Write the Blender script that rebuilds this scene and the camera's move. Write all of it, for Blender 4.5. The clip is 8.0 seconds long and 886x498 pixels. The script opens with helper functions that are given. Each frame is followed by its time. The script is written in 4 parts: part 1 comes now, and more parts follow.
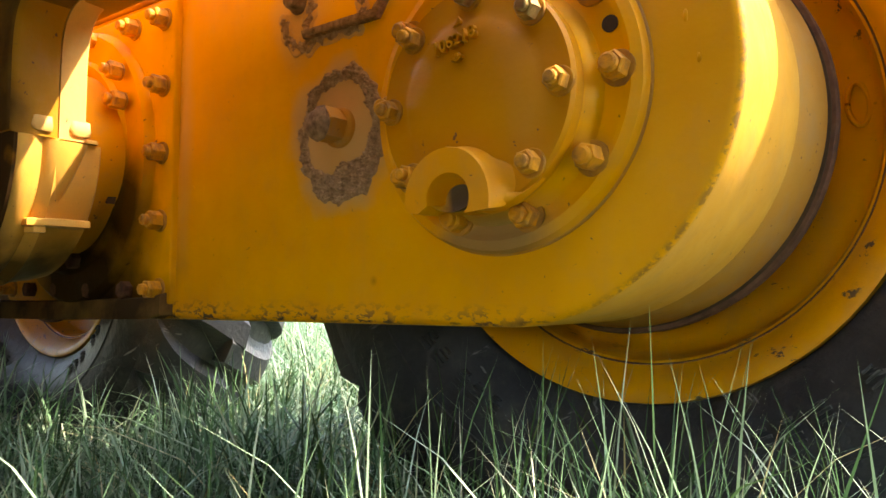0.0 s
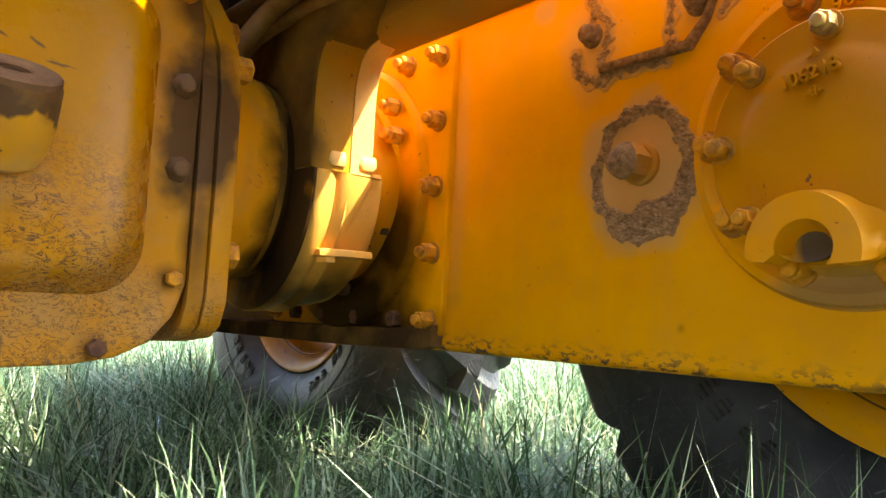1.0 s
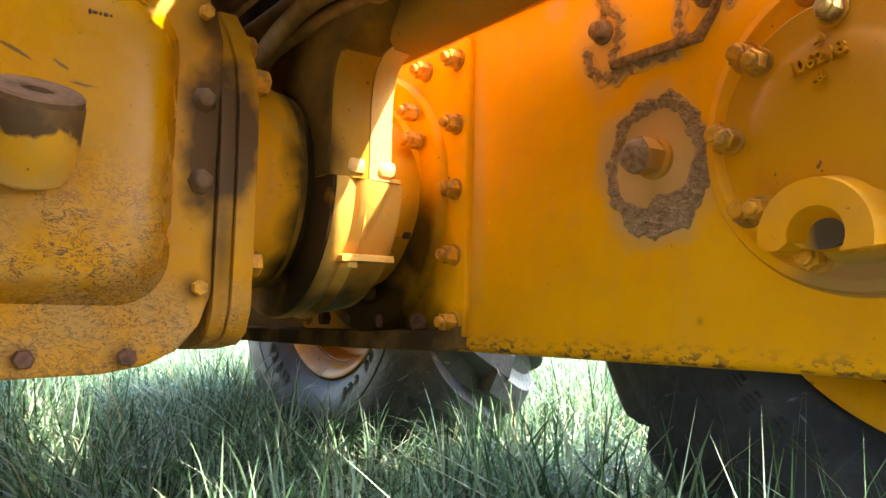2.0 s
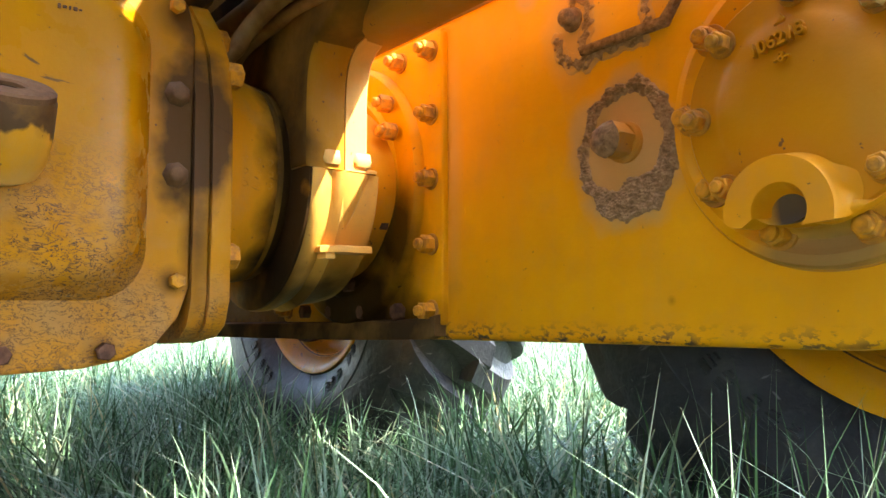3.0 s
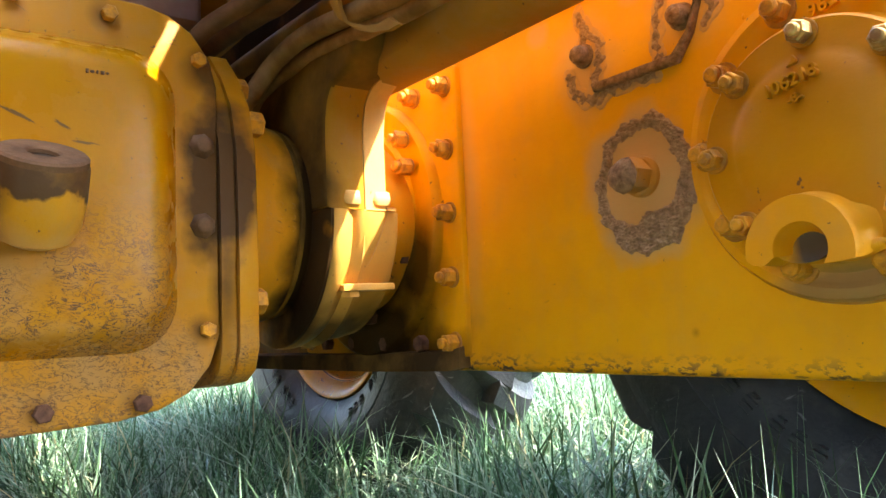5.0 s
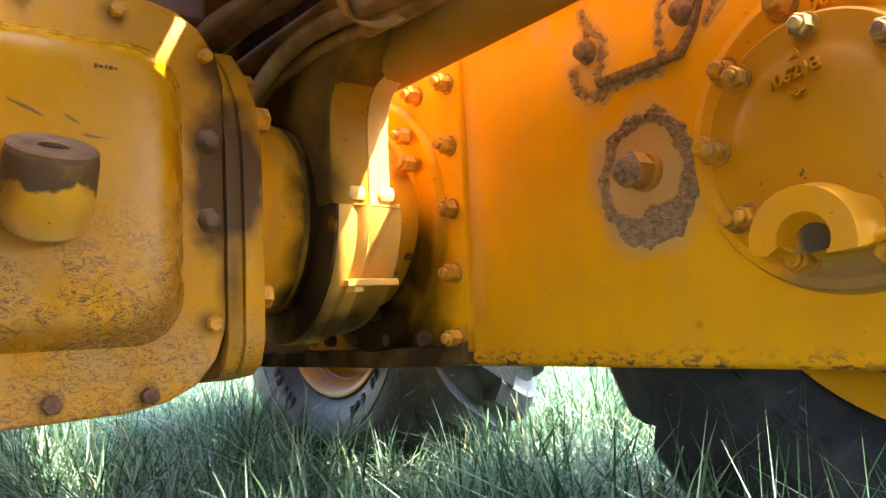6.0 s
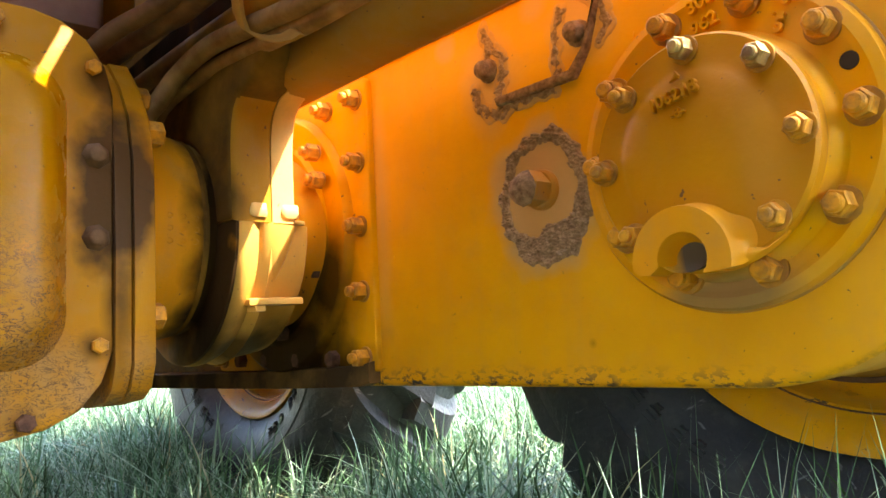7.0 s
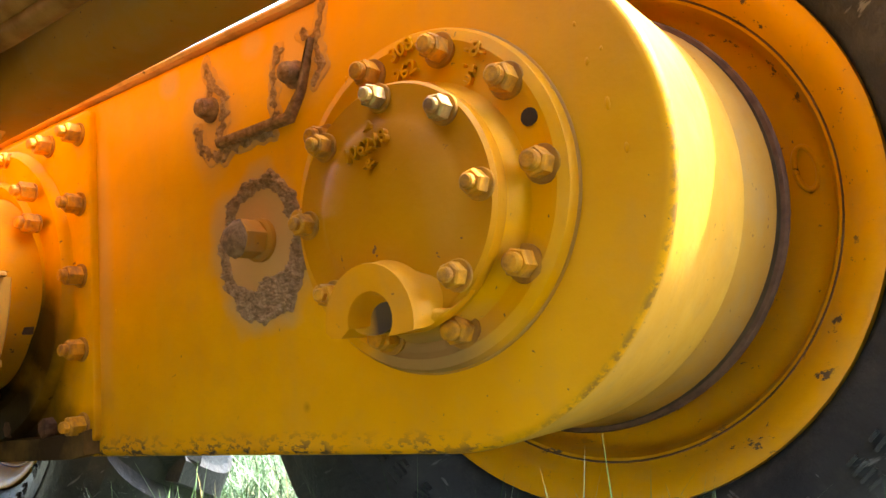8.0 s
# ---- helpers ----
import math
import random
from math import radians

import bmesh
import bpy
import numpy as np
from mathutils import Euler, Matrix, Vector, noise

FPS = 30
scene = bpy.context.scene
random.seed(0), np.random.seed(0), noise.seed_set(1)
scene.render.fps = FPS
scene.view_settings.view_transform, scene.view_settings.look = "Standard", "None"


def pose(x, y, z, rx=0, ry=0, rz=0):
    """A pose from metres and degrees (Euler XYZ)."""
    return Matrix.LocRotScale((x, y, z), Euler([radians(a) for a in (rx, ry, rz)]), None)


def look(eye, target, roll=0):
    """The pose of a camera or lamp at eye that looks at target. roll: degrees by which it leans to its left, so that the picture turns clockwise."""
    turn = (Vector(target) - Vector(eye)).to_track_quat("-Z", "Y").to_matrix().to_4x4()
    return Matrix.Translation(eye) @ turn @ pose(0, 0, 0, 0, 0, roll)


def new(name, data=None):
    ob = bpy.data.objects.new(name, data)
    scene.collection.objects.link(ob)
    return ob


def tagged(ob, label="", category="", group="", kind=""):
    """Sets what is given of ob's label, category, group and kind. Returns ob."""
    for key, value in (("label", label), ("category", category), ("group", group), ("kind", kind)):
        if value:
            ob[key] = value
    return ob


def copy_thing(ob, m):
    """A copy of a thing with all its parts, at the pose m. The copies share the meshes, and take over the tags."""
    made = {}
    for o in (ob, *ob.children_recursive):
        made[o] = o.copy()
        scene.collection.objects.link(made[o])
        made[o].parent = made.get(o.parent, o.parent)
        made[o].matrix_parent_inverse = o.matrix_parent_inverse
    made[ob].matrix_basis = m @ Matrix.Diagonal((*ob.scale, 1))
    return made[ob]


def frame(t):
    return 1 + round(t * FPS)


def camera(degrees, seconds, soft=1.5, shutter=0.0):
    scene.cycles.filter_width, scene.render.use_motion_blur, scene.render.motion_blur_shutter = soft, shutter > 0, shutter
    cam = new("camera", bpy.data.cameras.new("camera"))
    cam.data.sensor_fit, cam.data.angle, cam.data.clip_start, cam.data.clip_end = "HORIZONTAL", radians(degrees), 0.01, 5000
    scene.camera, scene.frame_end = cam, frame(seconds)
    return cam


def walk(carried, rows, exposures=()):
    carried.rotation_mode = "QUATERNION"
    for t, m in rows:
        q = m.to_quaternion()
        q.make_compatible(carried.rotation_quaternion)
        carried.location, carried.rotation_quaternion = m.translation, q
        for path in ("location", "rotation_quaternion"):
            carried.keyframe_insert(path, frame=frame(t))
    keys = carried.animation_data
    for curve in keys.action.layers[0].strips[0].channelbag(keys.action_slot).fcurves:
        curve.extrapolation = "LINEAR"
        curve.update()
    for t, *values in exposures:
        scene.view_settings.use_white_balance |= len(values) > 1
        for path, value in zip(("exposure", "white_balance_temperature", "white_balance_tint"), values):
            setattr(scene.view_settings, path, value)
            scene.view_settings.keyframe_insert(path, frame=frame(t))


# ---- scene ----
# x runs along the tandem case, y out through the wheels, z up; the near wheel's axis stands over x = 0
cam = camera(61.4, 8.0, soft=1.5)
METRES, EYE = 0.4785, 0.4586
BASE = pose(0.4046, -0.609, EYE, 3.1286, -0.3368, 38.0403)
ROWS = [
    (0.0, 0.0, 0.0, 0.0, 0.0, 0.0, 0.0),
    (0.5, -0.2306, 0.0366, 0.0157, 6.22, 2.11, -2.2),
    (1.0, -0.2967, 0.0301, 0.0379, 13.27, 1.53, -1.92),
    (1.5, -0.2709, 0.0326, 0.0373, 16.28, 2.03, -0.37),
    (3.0, -0.2265, 0.0098, 0.0058, 14.83, 1.58, 1.34),
    (3.5, -0.2392, -0.0082, 0.0469, 14.49, 1.51, 2.18),
    (4.0, -0.234, -0.0258, 0.0742, 14.58, 1.7, 2.87),
    (4.5, -0.2351, -0.0253, 0.0957, 14.98, 1.98, 3.39),
    (5.0, -0.2503, -0.0368, 0.0851, 15.54, 2.22, 3.72),
    (6.5, -0.2647, -0.0579, 0.0585, 14.95, 2.81, 3.93),
    (7.0, -0.1651, -0.005, 0.0637, 10.92, 3.36, 3.94),
    (7.5, 0.0414, 0.0971, 0.0974, 4.31, 4.24, 4.24),
    (8.0, 0.0975, 0.1356, 0.0971, -1.59, 4.91, 5.09),
]
walk(cam, [(t, BASE @ pose(METRES * x, METRES * y, METRES * z, 90 + pitch, roll, yaw)) for t, x, y, z, yaw, pitch, roll in ROWS],
     exposures=[(0.0, 3.42, 8000, 13), (1.5, 3.90, 7700, 13), (3.0, 3.93, 6800, 11), (6.5, 4.00, 6800, 11), (8.0, 3.85, 7500, 12)])

# ---- light ----
SUN = Vector((0.60, 0.46, 1.0)).normalized()
world = bpy.data.worlds.new("sky")
scene.world = world
world.use_nodes = True
wn = world.node_tree.nodes
sky = wn.new("ShaderNodeTexSky")
sky.sky_type, sky.sun_disc = "NISHITA", False
sky.sun_elevation, sky.sun_rotation = math.asin(SUN.z), math.atan2(SUN.x, SUN.y)
world.node_tree.links.new(sky.outputs[0], wn["Background"].inputs[0])
wn["Background"].inputs[1].default_value = 0.15
sun = new("sun", bpy.data.lights.new("sun", "SUN"))
sun.data.energy, sun.data.angle, sun.data.color = 2.1, radians(0.53), (1.0, 0.965, 0.90)
sun.matrix_world = look(SUN * 20, (0, 0, 0))


# ---- materials ----
def mat(name):
    m = bpy.data.materials.new(name)
    m.use_nodes = True
    nt = m.node_tree
    return m, nt, nt.nodes["Principled BSDF"]


def node(nt, kind, **inputs):
    n = nt.nodes.new(kind)
    for k, v in inputs.items():
        n.inputs[k.replace("_", " ")].default_value = v
    return n


def coords(nt, scale=(1, 1, 1)):
    g = nt.nodes.new("ShaderNodeNewGeometry")
    mp = nt.nodes.new("ShaderNodeMapping")
    mp.inputs["Scale"].default_value = scale
    nt.links.new(g.outputs["Position"], mp.inputs["Vector"])
    return mp.outputs[0]


def noise_fac(nt, scale, detail=6, lo=0.45, hi=0.6, stretch=(1, 1, 1), rough=0.6, distort=0.0):
    n = node(nt, "ShaderNodeTexNoise", Scale=scale, Detail=detail, Roughness=rough, Distortion=distort)
    nt.links.new(coords(nt, stretch), n.inputs["Vector"])
    r = nt.nodes.new("ShaderNodeMapRange")
    r.inputs["From Min"].default_value, r.inputs["From Max"].default_value = lo, hi
    nt.links.new(n.outputs["Fac"], r.inputs["Value"])
    return r.outputs[0]


def scratch_lines(nt, scale, turn, stretch, lo=0.685, hi=0.70):
    """Sparse short scratches lying one way."""
    g = nt.nodes.new("ShaderNodeNewGeometry")
    a, b = nt.nodes.new("ShaderNodeMapping"), nt.nodes.new("ShaderNodeMapping")
    a.inputs["Rotation"].default_value, b.inputs["Scale"].default_value = turn, stretch
    nt.links.new(g.outputs["Position"], a.inputs["Vector"])
    nt.links.new(a.outputs[0], b.inputs["Vector"])
    n = node(nt, "ShaderNodeTexNoise", Scale=scale, Detail=5.0, Roughness=0.6)
    nt.links.new(b.outputs[0], n.inputs["Vector"])
    r = nt.nodes.new("ShaderNodeMapRange")
    r.inputs["From Min"].default_value, r.inputs["From Max"].default_value = lo, hi
    nt.links.new(n.outputs["Fac"], r.inputs["Value"])
    return r.outputs[0]


def near(nt, centre, radius, soft, squash=(1, 1, 1), wobble=0.04):
    """1 inside a ball-shaped patch with a ragged edge, 0 outside."""
    wobble = min(wobble, 0.6 * radius + 0.004)
    g = nt.nodes.new("ShaderNodeNewGeometry")
    nz = node(nt, "ShaderNodeTexNoise", Scale=14.0, Detail=6.0)
    nt.links.new(g.outputs["Position"], nz.inputs["Vector"])
    sub = nt.nodes.new("ShaderNodeVectorMath")
    sub.operation = "SUBTRACT"
    sub.inputs[1].default_value = centre
    nt.links.new(g.outputs["Position"], sub.inputs[0])
    mul = nt.nodes.new("ShaderNodeVectorMath")
    mul.operation = "MULTIPLY"
    mul.inputs[1].default_value = squash
    nt.links.new(sub.outputs[0], mul.inputs[0])
    ln = nt.nodes.new("ShaderNodeVectorMath")
    ln.operation = "LENGTH"
    nt.links.new(mul.outputs[0], ln.inputs[0])
    ma = nt.nodes.new("ShaderNodeMath")
    ma.operation = "MULTIPLY_ADD"
    nt.links.new(nz.outputs["Fac"], ma.inputs[0])
    ma.inputs[1].default_value = wobble * 2
    nt.links.new(ln.outputs["Value"], ma.inputs[2])
    r = nt.nodes.new("ShaderNodeMapRange")
    r.inputs["From Min"].default_value, r.inputs["From Max"].default_value = radius + wobble + soft, radius + wobble - soft
    nt.links.new(ma.outputs[0], r.inputs["Value"])
    return r.outputs[0]


def band(nt, axis, a, b, ragged=0.0):
    """0 at a, 1 at b along a world axis."""
    g = nt.nodes.new("ShaderNodeNewGeometry")
    s = nt.nodes.new("ShaderNodeSeparateXYZ")
    nt.links.new(g.outputs["Position"], s.inputs[0])
    r = nt.nodes.new("ShaderNodeMapRange")
    r.inputs["From Min"].default_value, r.inputs["From Max"].default_value = a, b
    if ragged:
        nz = node(nt, "ShaderNodeTexNoise", Scale=24.0, Detail=7.0)
        nt.links.new(g.outputs["Position"], nz.inputs["Vector"])
        ma = nt.nodes.new("ShaderNodeMath")
        ma.operation = "MULTIPLY_ADD"
        ma.inputs[1].default_value = ragged
        nt.links.new(nz.outputs["Fac"], ma.inputs[0])
        nt.links.new(s.outputs[axis], ma.inputs[2])
        nt.links.new(ma.outputs[0], r.inputs["Value"])
    else:
        nt.links.new(s.outputs[axis], r.inputs["Value"])
    return r.outputs[0]


def mathn(nt, op, a, b):
    m = nt.nodes.new("ShaderNodeMath")
    m.operation, m.use_clamp = op, True
    for i, v in enumerate((a, b)):
        if isinstance(v, (int, float)):
            m.inputs[i].default_value = v
        else:
            nt.links.new(v, m.inputs[i])
    return m.outputs[0]


def mix(nt, fac, a, b):
    m = nt.nodes.new("ShaderNodeMix")
    m.data_type = "RGBA"
    if isinstance(fac, (int, float)):
        m.inputs["Factor"].default_value = fac
    else:
        nt.links.new(fac, m.inputs["Factor"])
    for name, v in (("A", a), ("B", b)):
        sock = [s for s in m.inputs if s.name == name and s.type == "RGBA"][0]
        if isinstance(v, tuple):
            sock.default_value = (*v, 1)
        else:
            nt.links.new(v, sock)
    return [s for s in m.outputs if s.type == "RGBA"][0]


def bump(nt, bsdf, height, strength, distance):
    b = node(nt, "ShaderNodeBump", Strength=strength, Distance=distance)
    nt.links.new(height, b.inputs["Height"])
    nt.links.new(b.outputs[0], bsdf.inputs["Normal"])


YELLOW = (0.80, 0.352, 0.004)
DUST = (0.36, 0.22, 0.11)
PALE = (0.52, 0.31, 0.15)
GRIME_SHADE = (0.048, 0.024, 0.009)
GREASE = (0.072, 0.037, 0.019)
CHIP = (0.10, 0.055, 0.035)


def paint(name, base=YELLOW, rough=0.42, dust=0.25, chips=0.0, chip_zone=None, chip_scale=85.0, grime_shade=(), dusty=(), scratch=0.0, scratch_zone=None, rim_wear=None, dark_band=None, soot_shade=GRIME_SHADE, lines=0.0, spec=0.20):
    m, nt, b = mat(name)
    tone = mix(nt, noise_fac(nt, 7.0, 8, 0.35, 0.7), base, tuple(c * k for c, k in zip(base, (0.90, 0.84, 0.8))))
    col = mix(nt, mathn(nt, "MULTIPLY", noise_fac(nt, 24.0, 8, 0.5, 0.75), dust), tone, DUST)
    streak = mathn(nt, "MULTIPLY", noise_fac(nt, 5.0, 5, 0.5, 0.8, (6, 6, 0.7)), dust * 0.8)
    col = mix(nt, streak, col, DUST)
    specks = mathn(nt, "MAXIMUM", noise_fac(nt, 130.0, 3, 0.705, 0.725), noise_fac(nt, 60.0, 3, 0.735, 0.745))
    col = mix(nt, mathn(nt, "MULTIPLY", specks, 0.8), col, CHIP)
    rgh = rough
    if chips:
        f = mathn(nt, "MULTIPLY", noise_fac(nt, chip_scale, 10, 0.62 - 0.10 * chips, 0.64 - 0.10 * chips, (0.5, 1, 1.0), 0.68), noise_fac(nt, 9.0, 4, 0.4, 0.55))
        if chip_zone:
            f = mathn(nt, "MULTIPLY", f, band(nt, *chip_zone))
        col = mix(nt, f, col, CHIP)
    if scratch:
        f = noise_fac(nt, 105.0, 9, 0.495, 0.512, (1, 0.6, 1.2), 0.6, 1.7)
        g = noise_fac(nt, 105.0, 9, 0.562, 0.545, (1, 0.6, 1.2), 0.6, 1.7)
        f = mathn(nt, "MULTIPLY", f, g)
        f = mathn(nt, "MULTIPLY", f, noise_fac(nt, 11.0, 5, 0.40, 0.50))
        if scratch_zone:
            f = mathn(nt, "MULTIPLY", f, band(nt, *scratch_zone))
            film_dust = mathn(nt, "MULTIPLY", noise_fac(nt, 12.0, 7, 0.38, 0.62), band(nt, *scratch_zone))
            col = mix(nt, mathn(nt, "MULTIPLY", film_dust, 0.45), col, DUST)
        col = mix(nt, mathn(nt, "MULTIPLY", f, scratch), col, CHIP)
    if lines:
        f = mathn(nt, "MAXIMUM", scratch_lines(nt, 70.0, (0.45, 0, 0), (0.4, 0.13, 1)), scratch_lines(nt, 110.0, (0.15, 0, 0), (0.4, 0.16, 1)))
        col = mix(nt, mathn(nt, "MULTIPLY", f, lines), col, CHIP)
    for c, r, s, q, k in dusty:
        col = mix(nt, mathn(nt, "MULTIPLY", near(nt, c, r, s, q), k), col, PALE)
    if rim_wear:
        ring = mathn(nt, "SUBTRACT", near(nt, rim_wear, 0.2345, 0.001, (1, 0, 1), 0.001), near(nt, rim_wear, 0.2290, 0.002, (1, 0, 1), 0.003))
        ring = mathn(nt, "MULTIPLY", ring, noise_fac(nt, 120.0, 8, 0.44, 0.56, (1, 1, 1), 0.7))
        ring = mathn(nt, "MULTIPLY", ring, band(nt, "X", 0.06, 0.13))
        col = mix(nt, mathn(nt, "MULTIPLY", ring, 0.6), col, CHIP)
    if dark_band:
        f = mathn(nt, "MULTIPLY", band(nt, *dark_band[:3], *dark_band[4:]), mathn(nt, "MULTIPLY", noise_fac(nt, 6.0, 6, 0.2, 0.5), dark_band[3]))
        col = mix(nt, f, col, soot_shade)
    total = None
    # dark patches: oil and dirt, in places also painted shade
    for c, r, s, q, k in grime_shade:
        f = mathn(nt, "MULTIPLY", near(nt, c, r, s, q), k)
        col = mix(nt, f, col, soot_shade)
        total = f if total is None else mathn(nt, "MAXIMUM", total, f)
    nt.links.new(col, b.inputs["Base Color"])
    b.inputs["Specular IOR Level"].default_value = spec
    if total is not None:
        nt.links.new(mathn(nt, "SUBTRACT", spec, mathn(nt, "MULTIPLY", total, spec * 0.75)), b.inputs["Specular IOR Level"])
    rr = nt.nodes.new("ShaderNodeMapRange")
    rr.inputs["To Min"].default_value, rr.inputs["To Max"].default_value = rough - 0.08, rough + 0.22
    nt.links.new(noise_fac(nt, 18.0, 6, 0.3, 0.75), rr.inputs["Value"])
    nt.links.new(rr.outputs[0], b.inputs["Roughness"])
    bump(nt, b, noise_fac(nt, 55.0, 5, 0.2, 0.8), 0.10, 0.004)
    return m


def plain(name, a, c, scale, rough, metal=0.0, bmp=0.3, dist=0.003, lo=0.35, hi=0.65, spec=0.12):
    m, nt, b = mat(name)
    nt.links.new(mix(nt, noise_fac(nt, scale, 9, lo, hi), a, c), b.inputs["Base Color"])
    b.inputs["Roughness"].default_value, b.inputs["Metallic"].default_value, b.inputs["Specular IOR Level"].default_value = rough, metal, spec
    bump(nt, b, noise_fac(nt, scale * 2.5, 7, 0.2, 0.8), bmp, dist)
    return m


FX = -1.57  # the far wheel's axis
AX, AZ = -0.83, 0.655  # the axle's axis, on which the tandem case swings
# dark balls: oil, plus shade painted in behind the clamp and further left
CASE_PAINT = paint("case_paint", chips=1.0, chip_scale=130.0, chip_zone=("Z", 0.446, 0.424), dust=0.13, rim_wear=(0.0, 0.0, 0.655),
                   dusty=(((-0.229, 0, 0.640), 0.082, 0.012, (1, 0, 0.95), 0.75), ((-0.305, 0, 0.800), 0.050, 0.018, (1.2, 0, 0.8), 0.55), ((-0.150, 0, 0.84), 0.042, 0.018, (1.1, 0, 0.8), 0.5), ((-0.385, 0, 0.872), 0.016, 0.006, (0.8, 0, 1), 0.8), ((-0.225, 0, 0.872), 0.014, 0.006, (0.7, 0, 1), 0.6), ((-0.545, 0, 0.70), 0.012, 0.012, (1, 0, 0.1), 0.5)),
                   grime_shade=(((-0.80, -0.02, 0.47), 0.14, 0.06, (0.75, 1, 1.5), 0.97), ((-1.30, 0, 0.48), 0.22, 0.08, (0.5, 1, 1), 0.72), ((-0.17, 0, 0.468), 0.003, 0.004, (1, 0, 1), 0.5)))
# oil, made extra dark to paint in the shade behind the clamp
PIVOT_PAINT = paint("pivot_paint", dust=0.2, spec=0.10, soot_shade=(0.012, 0.006, 0.003), grime_shade=(((-0.80, -0.03, 0.47), 0.14, 0.05, (1, 1, 1.5), 0.95), ((-0.74, -0.06, 0.58), 0.05, 0.03, (1, 1, 0.6), 0.9), ((-0.68, -0.01, 0.442), 0.026, 0.02, (0.25, 1, 1), 0.9), ((-0.655, -0.03, 0.565), 0.050, 0.03, (1, 1, 0.5), 0.9)))
FLANGE_PAINT = paint("flange_paint", dust=0.2, soot_shade=(0.21, 0.13, 0.07), spec=0.12, dusty=(((0.0, 0, 0.515), 0.03, 0.02, (0.45, 0, 1.2), 0.3), ((0.10, 0, 0.73), 0.03, 0.02, (1, 0, 1), 0.15)), grime_shade=(((-0.005, 0, 0.508), 0.024, 0.010, (0.42, 0, 1.3), 0.72), ((0.106, 0, 0.578), 0.012, 0.012, (1, 0, 1), 0.5)))
COVER_PAINT = paint("cover_paint", (0.56, 0.220, 0.003), dust=0.08)
LUG_PAINT = paint("lug_paint", (0.74, 0.295, 0.006), dust=0.2)
# oil on the skirt, and the painted shade in the rim's recesses
OIL_AND_SHADE = plain("oil_and_shade", (0.055, 0.030, 0.015), (0.25, 0.13, 0.04), 9, 0.85, lo=0.45, hi=0.75, spec=0.08)
POCKET_PAINT = paint("pocket_paint", (0.74, 0.36, 0.02), dust=0.2, spec=0.06, soot_shade=(0.07, 0.058, 0.048), grime_shade=(((0.000, -0.056, 0.546), 0.0215, 0.006, (1, 0.8, 0.85), 0.95),))
END_PAINT = paint("end_paint", (0.70, 0.345, 0.045), dust=0.25, rough=0.5)
# dusty lip, toned paler to paint in the sunlight along it
LIP_PAINT = paint("dusty_sunlit_lip", (0.72, 0.44, 0.20), dust=0.9, rough=0.6)
PLUG_PAINT = paint("muddy_plug", (0.52, 0.23, 0.03), dust=1.0, rough=0.7)
DRUM_PAINT = paint("drum_paint", (0.50, 0.235, 0.035), dust=0.5, rough=0.6)
RIM_PAINT = paint("rim_paint", (0.72, 0.32, 0.006), dust=0.25, chips=0.05, chip_scale=40.0, rough=0.38)
AXLE_PAINT = paint("axle_paint", (0.46, 0.192, 0.002), dust=0.05, rough=0.22, spec=0.13, lines=0.85, scratch=1.0, scratch_zone=("Z", 0.66, 0.56))
AXLE_FLANGE_PAINT = paint("axle_flange_paint", (0.52, 0.215, 0.003), dust=0.22, lines=0.6, soot_shade=GREASE, scratch=0.8, scratch_zone=("Z", 0.52, 0.47), chips=0.9, chip_scale=110.0, chip_zone=("Z", 0.440, 0.396),
                          grime_shade=(((-0.59, -0.368, 0.680), 0.048, 0.009, (1, 1, 0.46), 0.93), ((-0.59, -0.366, 0.560), 0.014, 0.008, (1, 1, 0.18), 0.85), ((-0.59, -0.385, 0.82), 0.026, 0.012, (1, 1, 1), 0.85), ((-0.59, -0.505, 0.866), 0.012, 0.01, (1, 1, 1), 0.75), ((-0.59, -0.396, 0.494), 0.012, 0.01, (1, 1, 1), 0.8), ((-0.59, -0.473, 0.414), 0.012, 0.01, (1, 1, 1), 0.6), ((-0.59, -0.575, 0.413), 0.012, 0.01, (1, 1, 1), 0.6)))
BOSS_PAINT = paint("boss_paint", (0.56, 0.26, 0.012), dust=0.5, soot_shade=GREASE, dark_band=("Z", 0.668, 0.674, 0.97, 0.085), dusty=(((-0.52, -0.60, 0.575), 0.030, 0.02, (1, 0.7, 1), 0.7),), grime_shade=(((-0.50, -0.60, 0.672), 0.045, 0.015, (1, 0.75, 1), 0.92), ((-0.53, -0.66, 0.60), 0.04, 0.02, (1, 1, 1), 0.85)))
NECK_PAINT = paint("neck_paint", (0.74, 0.305, 0.012), dust=0.3, spec=0.12, soot_shade=(0.026, 0.015, 0.008), lines=0.5, grime_shade=(((-0.69, -0.195, 0.62), 0.060, 0.02, (0.4, 1.1, 0.30), 0.97), ((-0.70, -0.215, 0.48), 0.06, 0.03, (0.5, 1, 1), 0.92)))
CLAMP_PAINT = paint("clamp_paint", (0.76, 0.40, 0.075), dust=0.28, soot_shade=(0.03, 0.016, 0.007), grime_shade=(((-0.72, -0.225, 0.55), 0.11, 0.04, (1, 3, 0.8), 0.95), ((-0.70, -0.14, 0.47), 0.065, 0.03, (1, 0.8, 1), 0.9)))
# base paled so that the bleached look of sunlight is in the paint
SUN_PALE_PAINT = paint("sun_pale_paint", (0.76, 0.44, 0.13), dust=0.3, rough=0.55, spec=0.1)
# the rail turns darker towards its -y side
RAIL_PAINT = paint("rail_paint", (0.42, 0.20, 0.03), dust=0.35, rough=0.6, spec=0.04, soot_shade=(0.05, 0.025, 0.009), dark_band=("Y", -0.172, -0.186, 1.0))
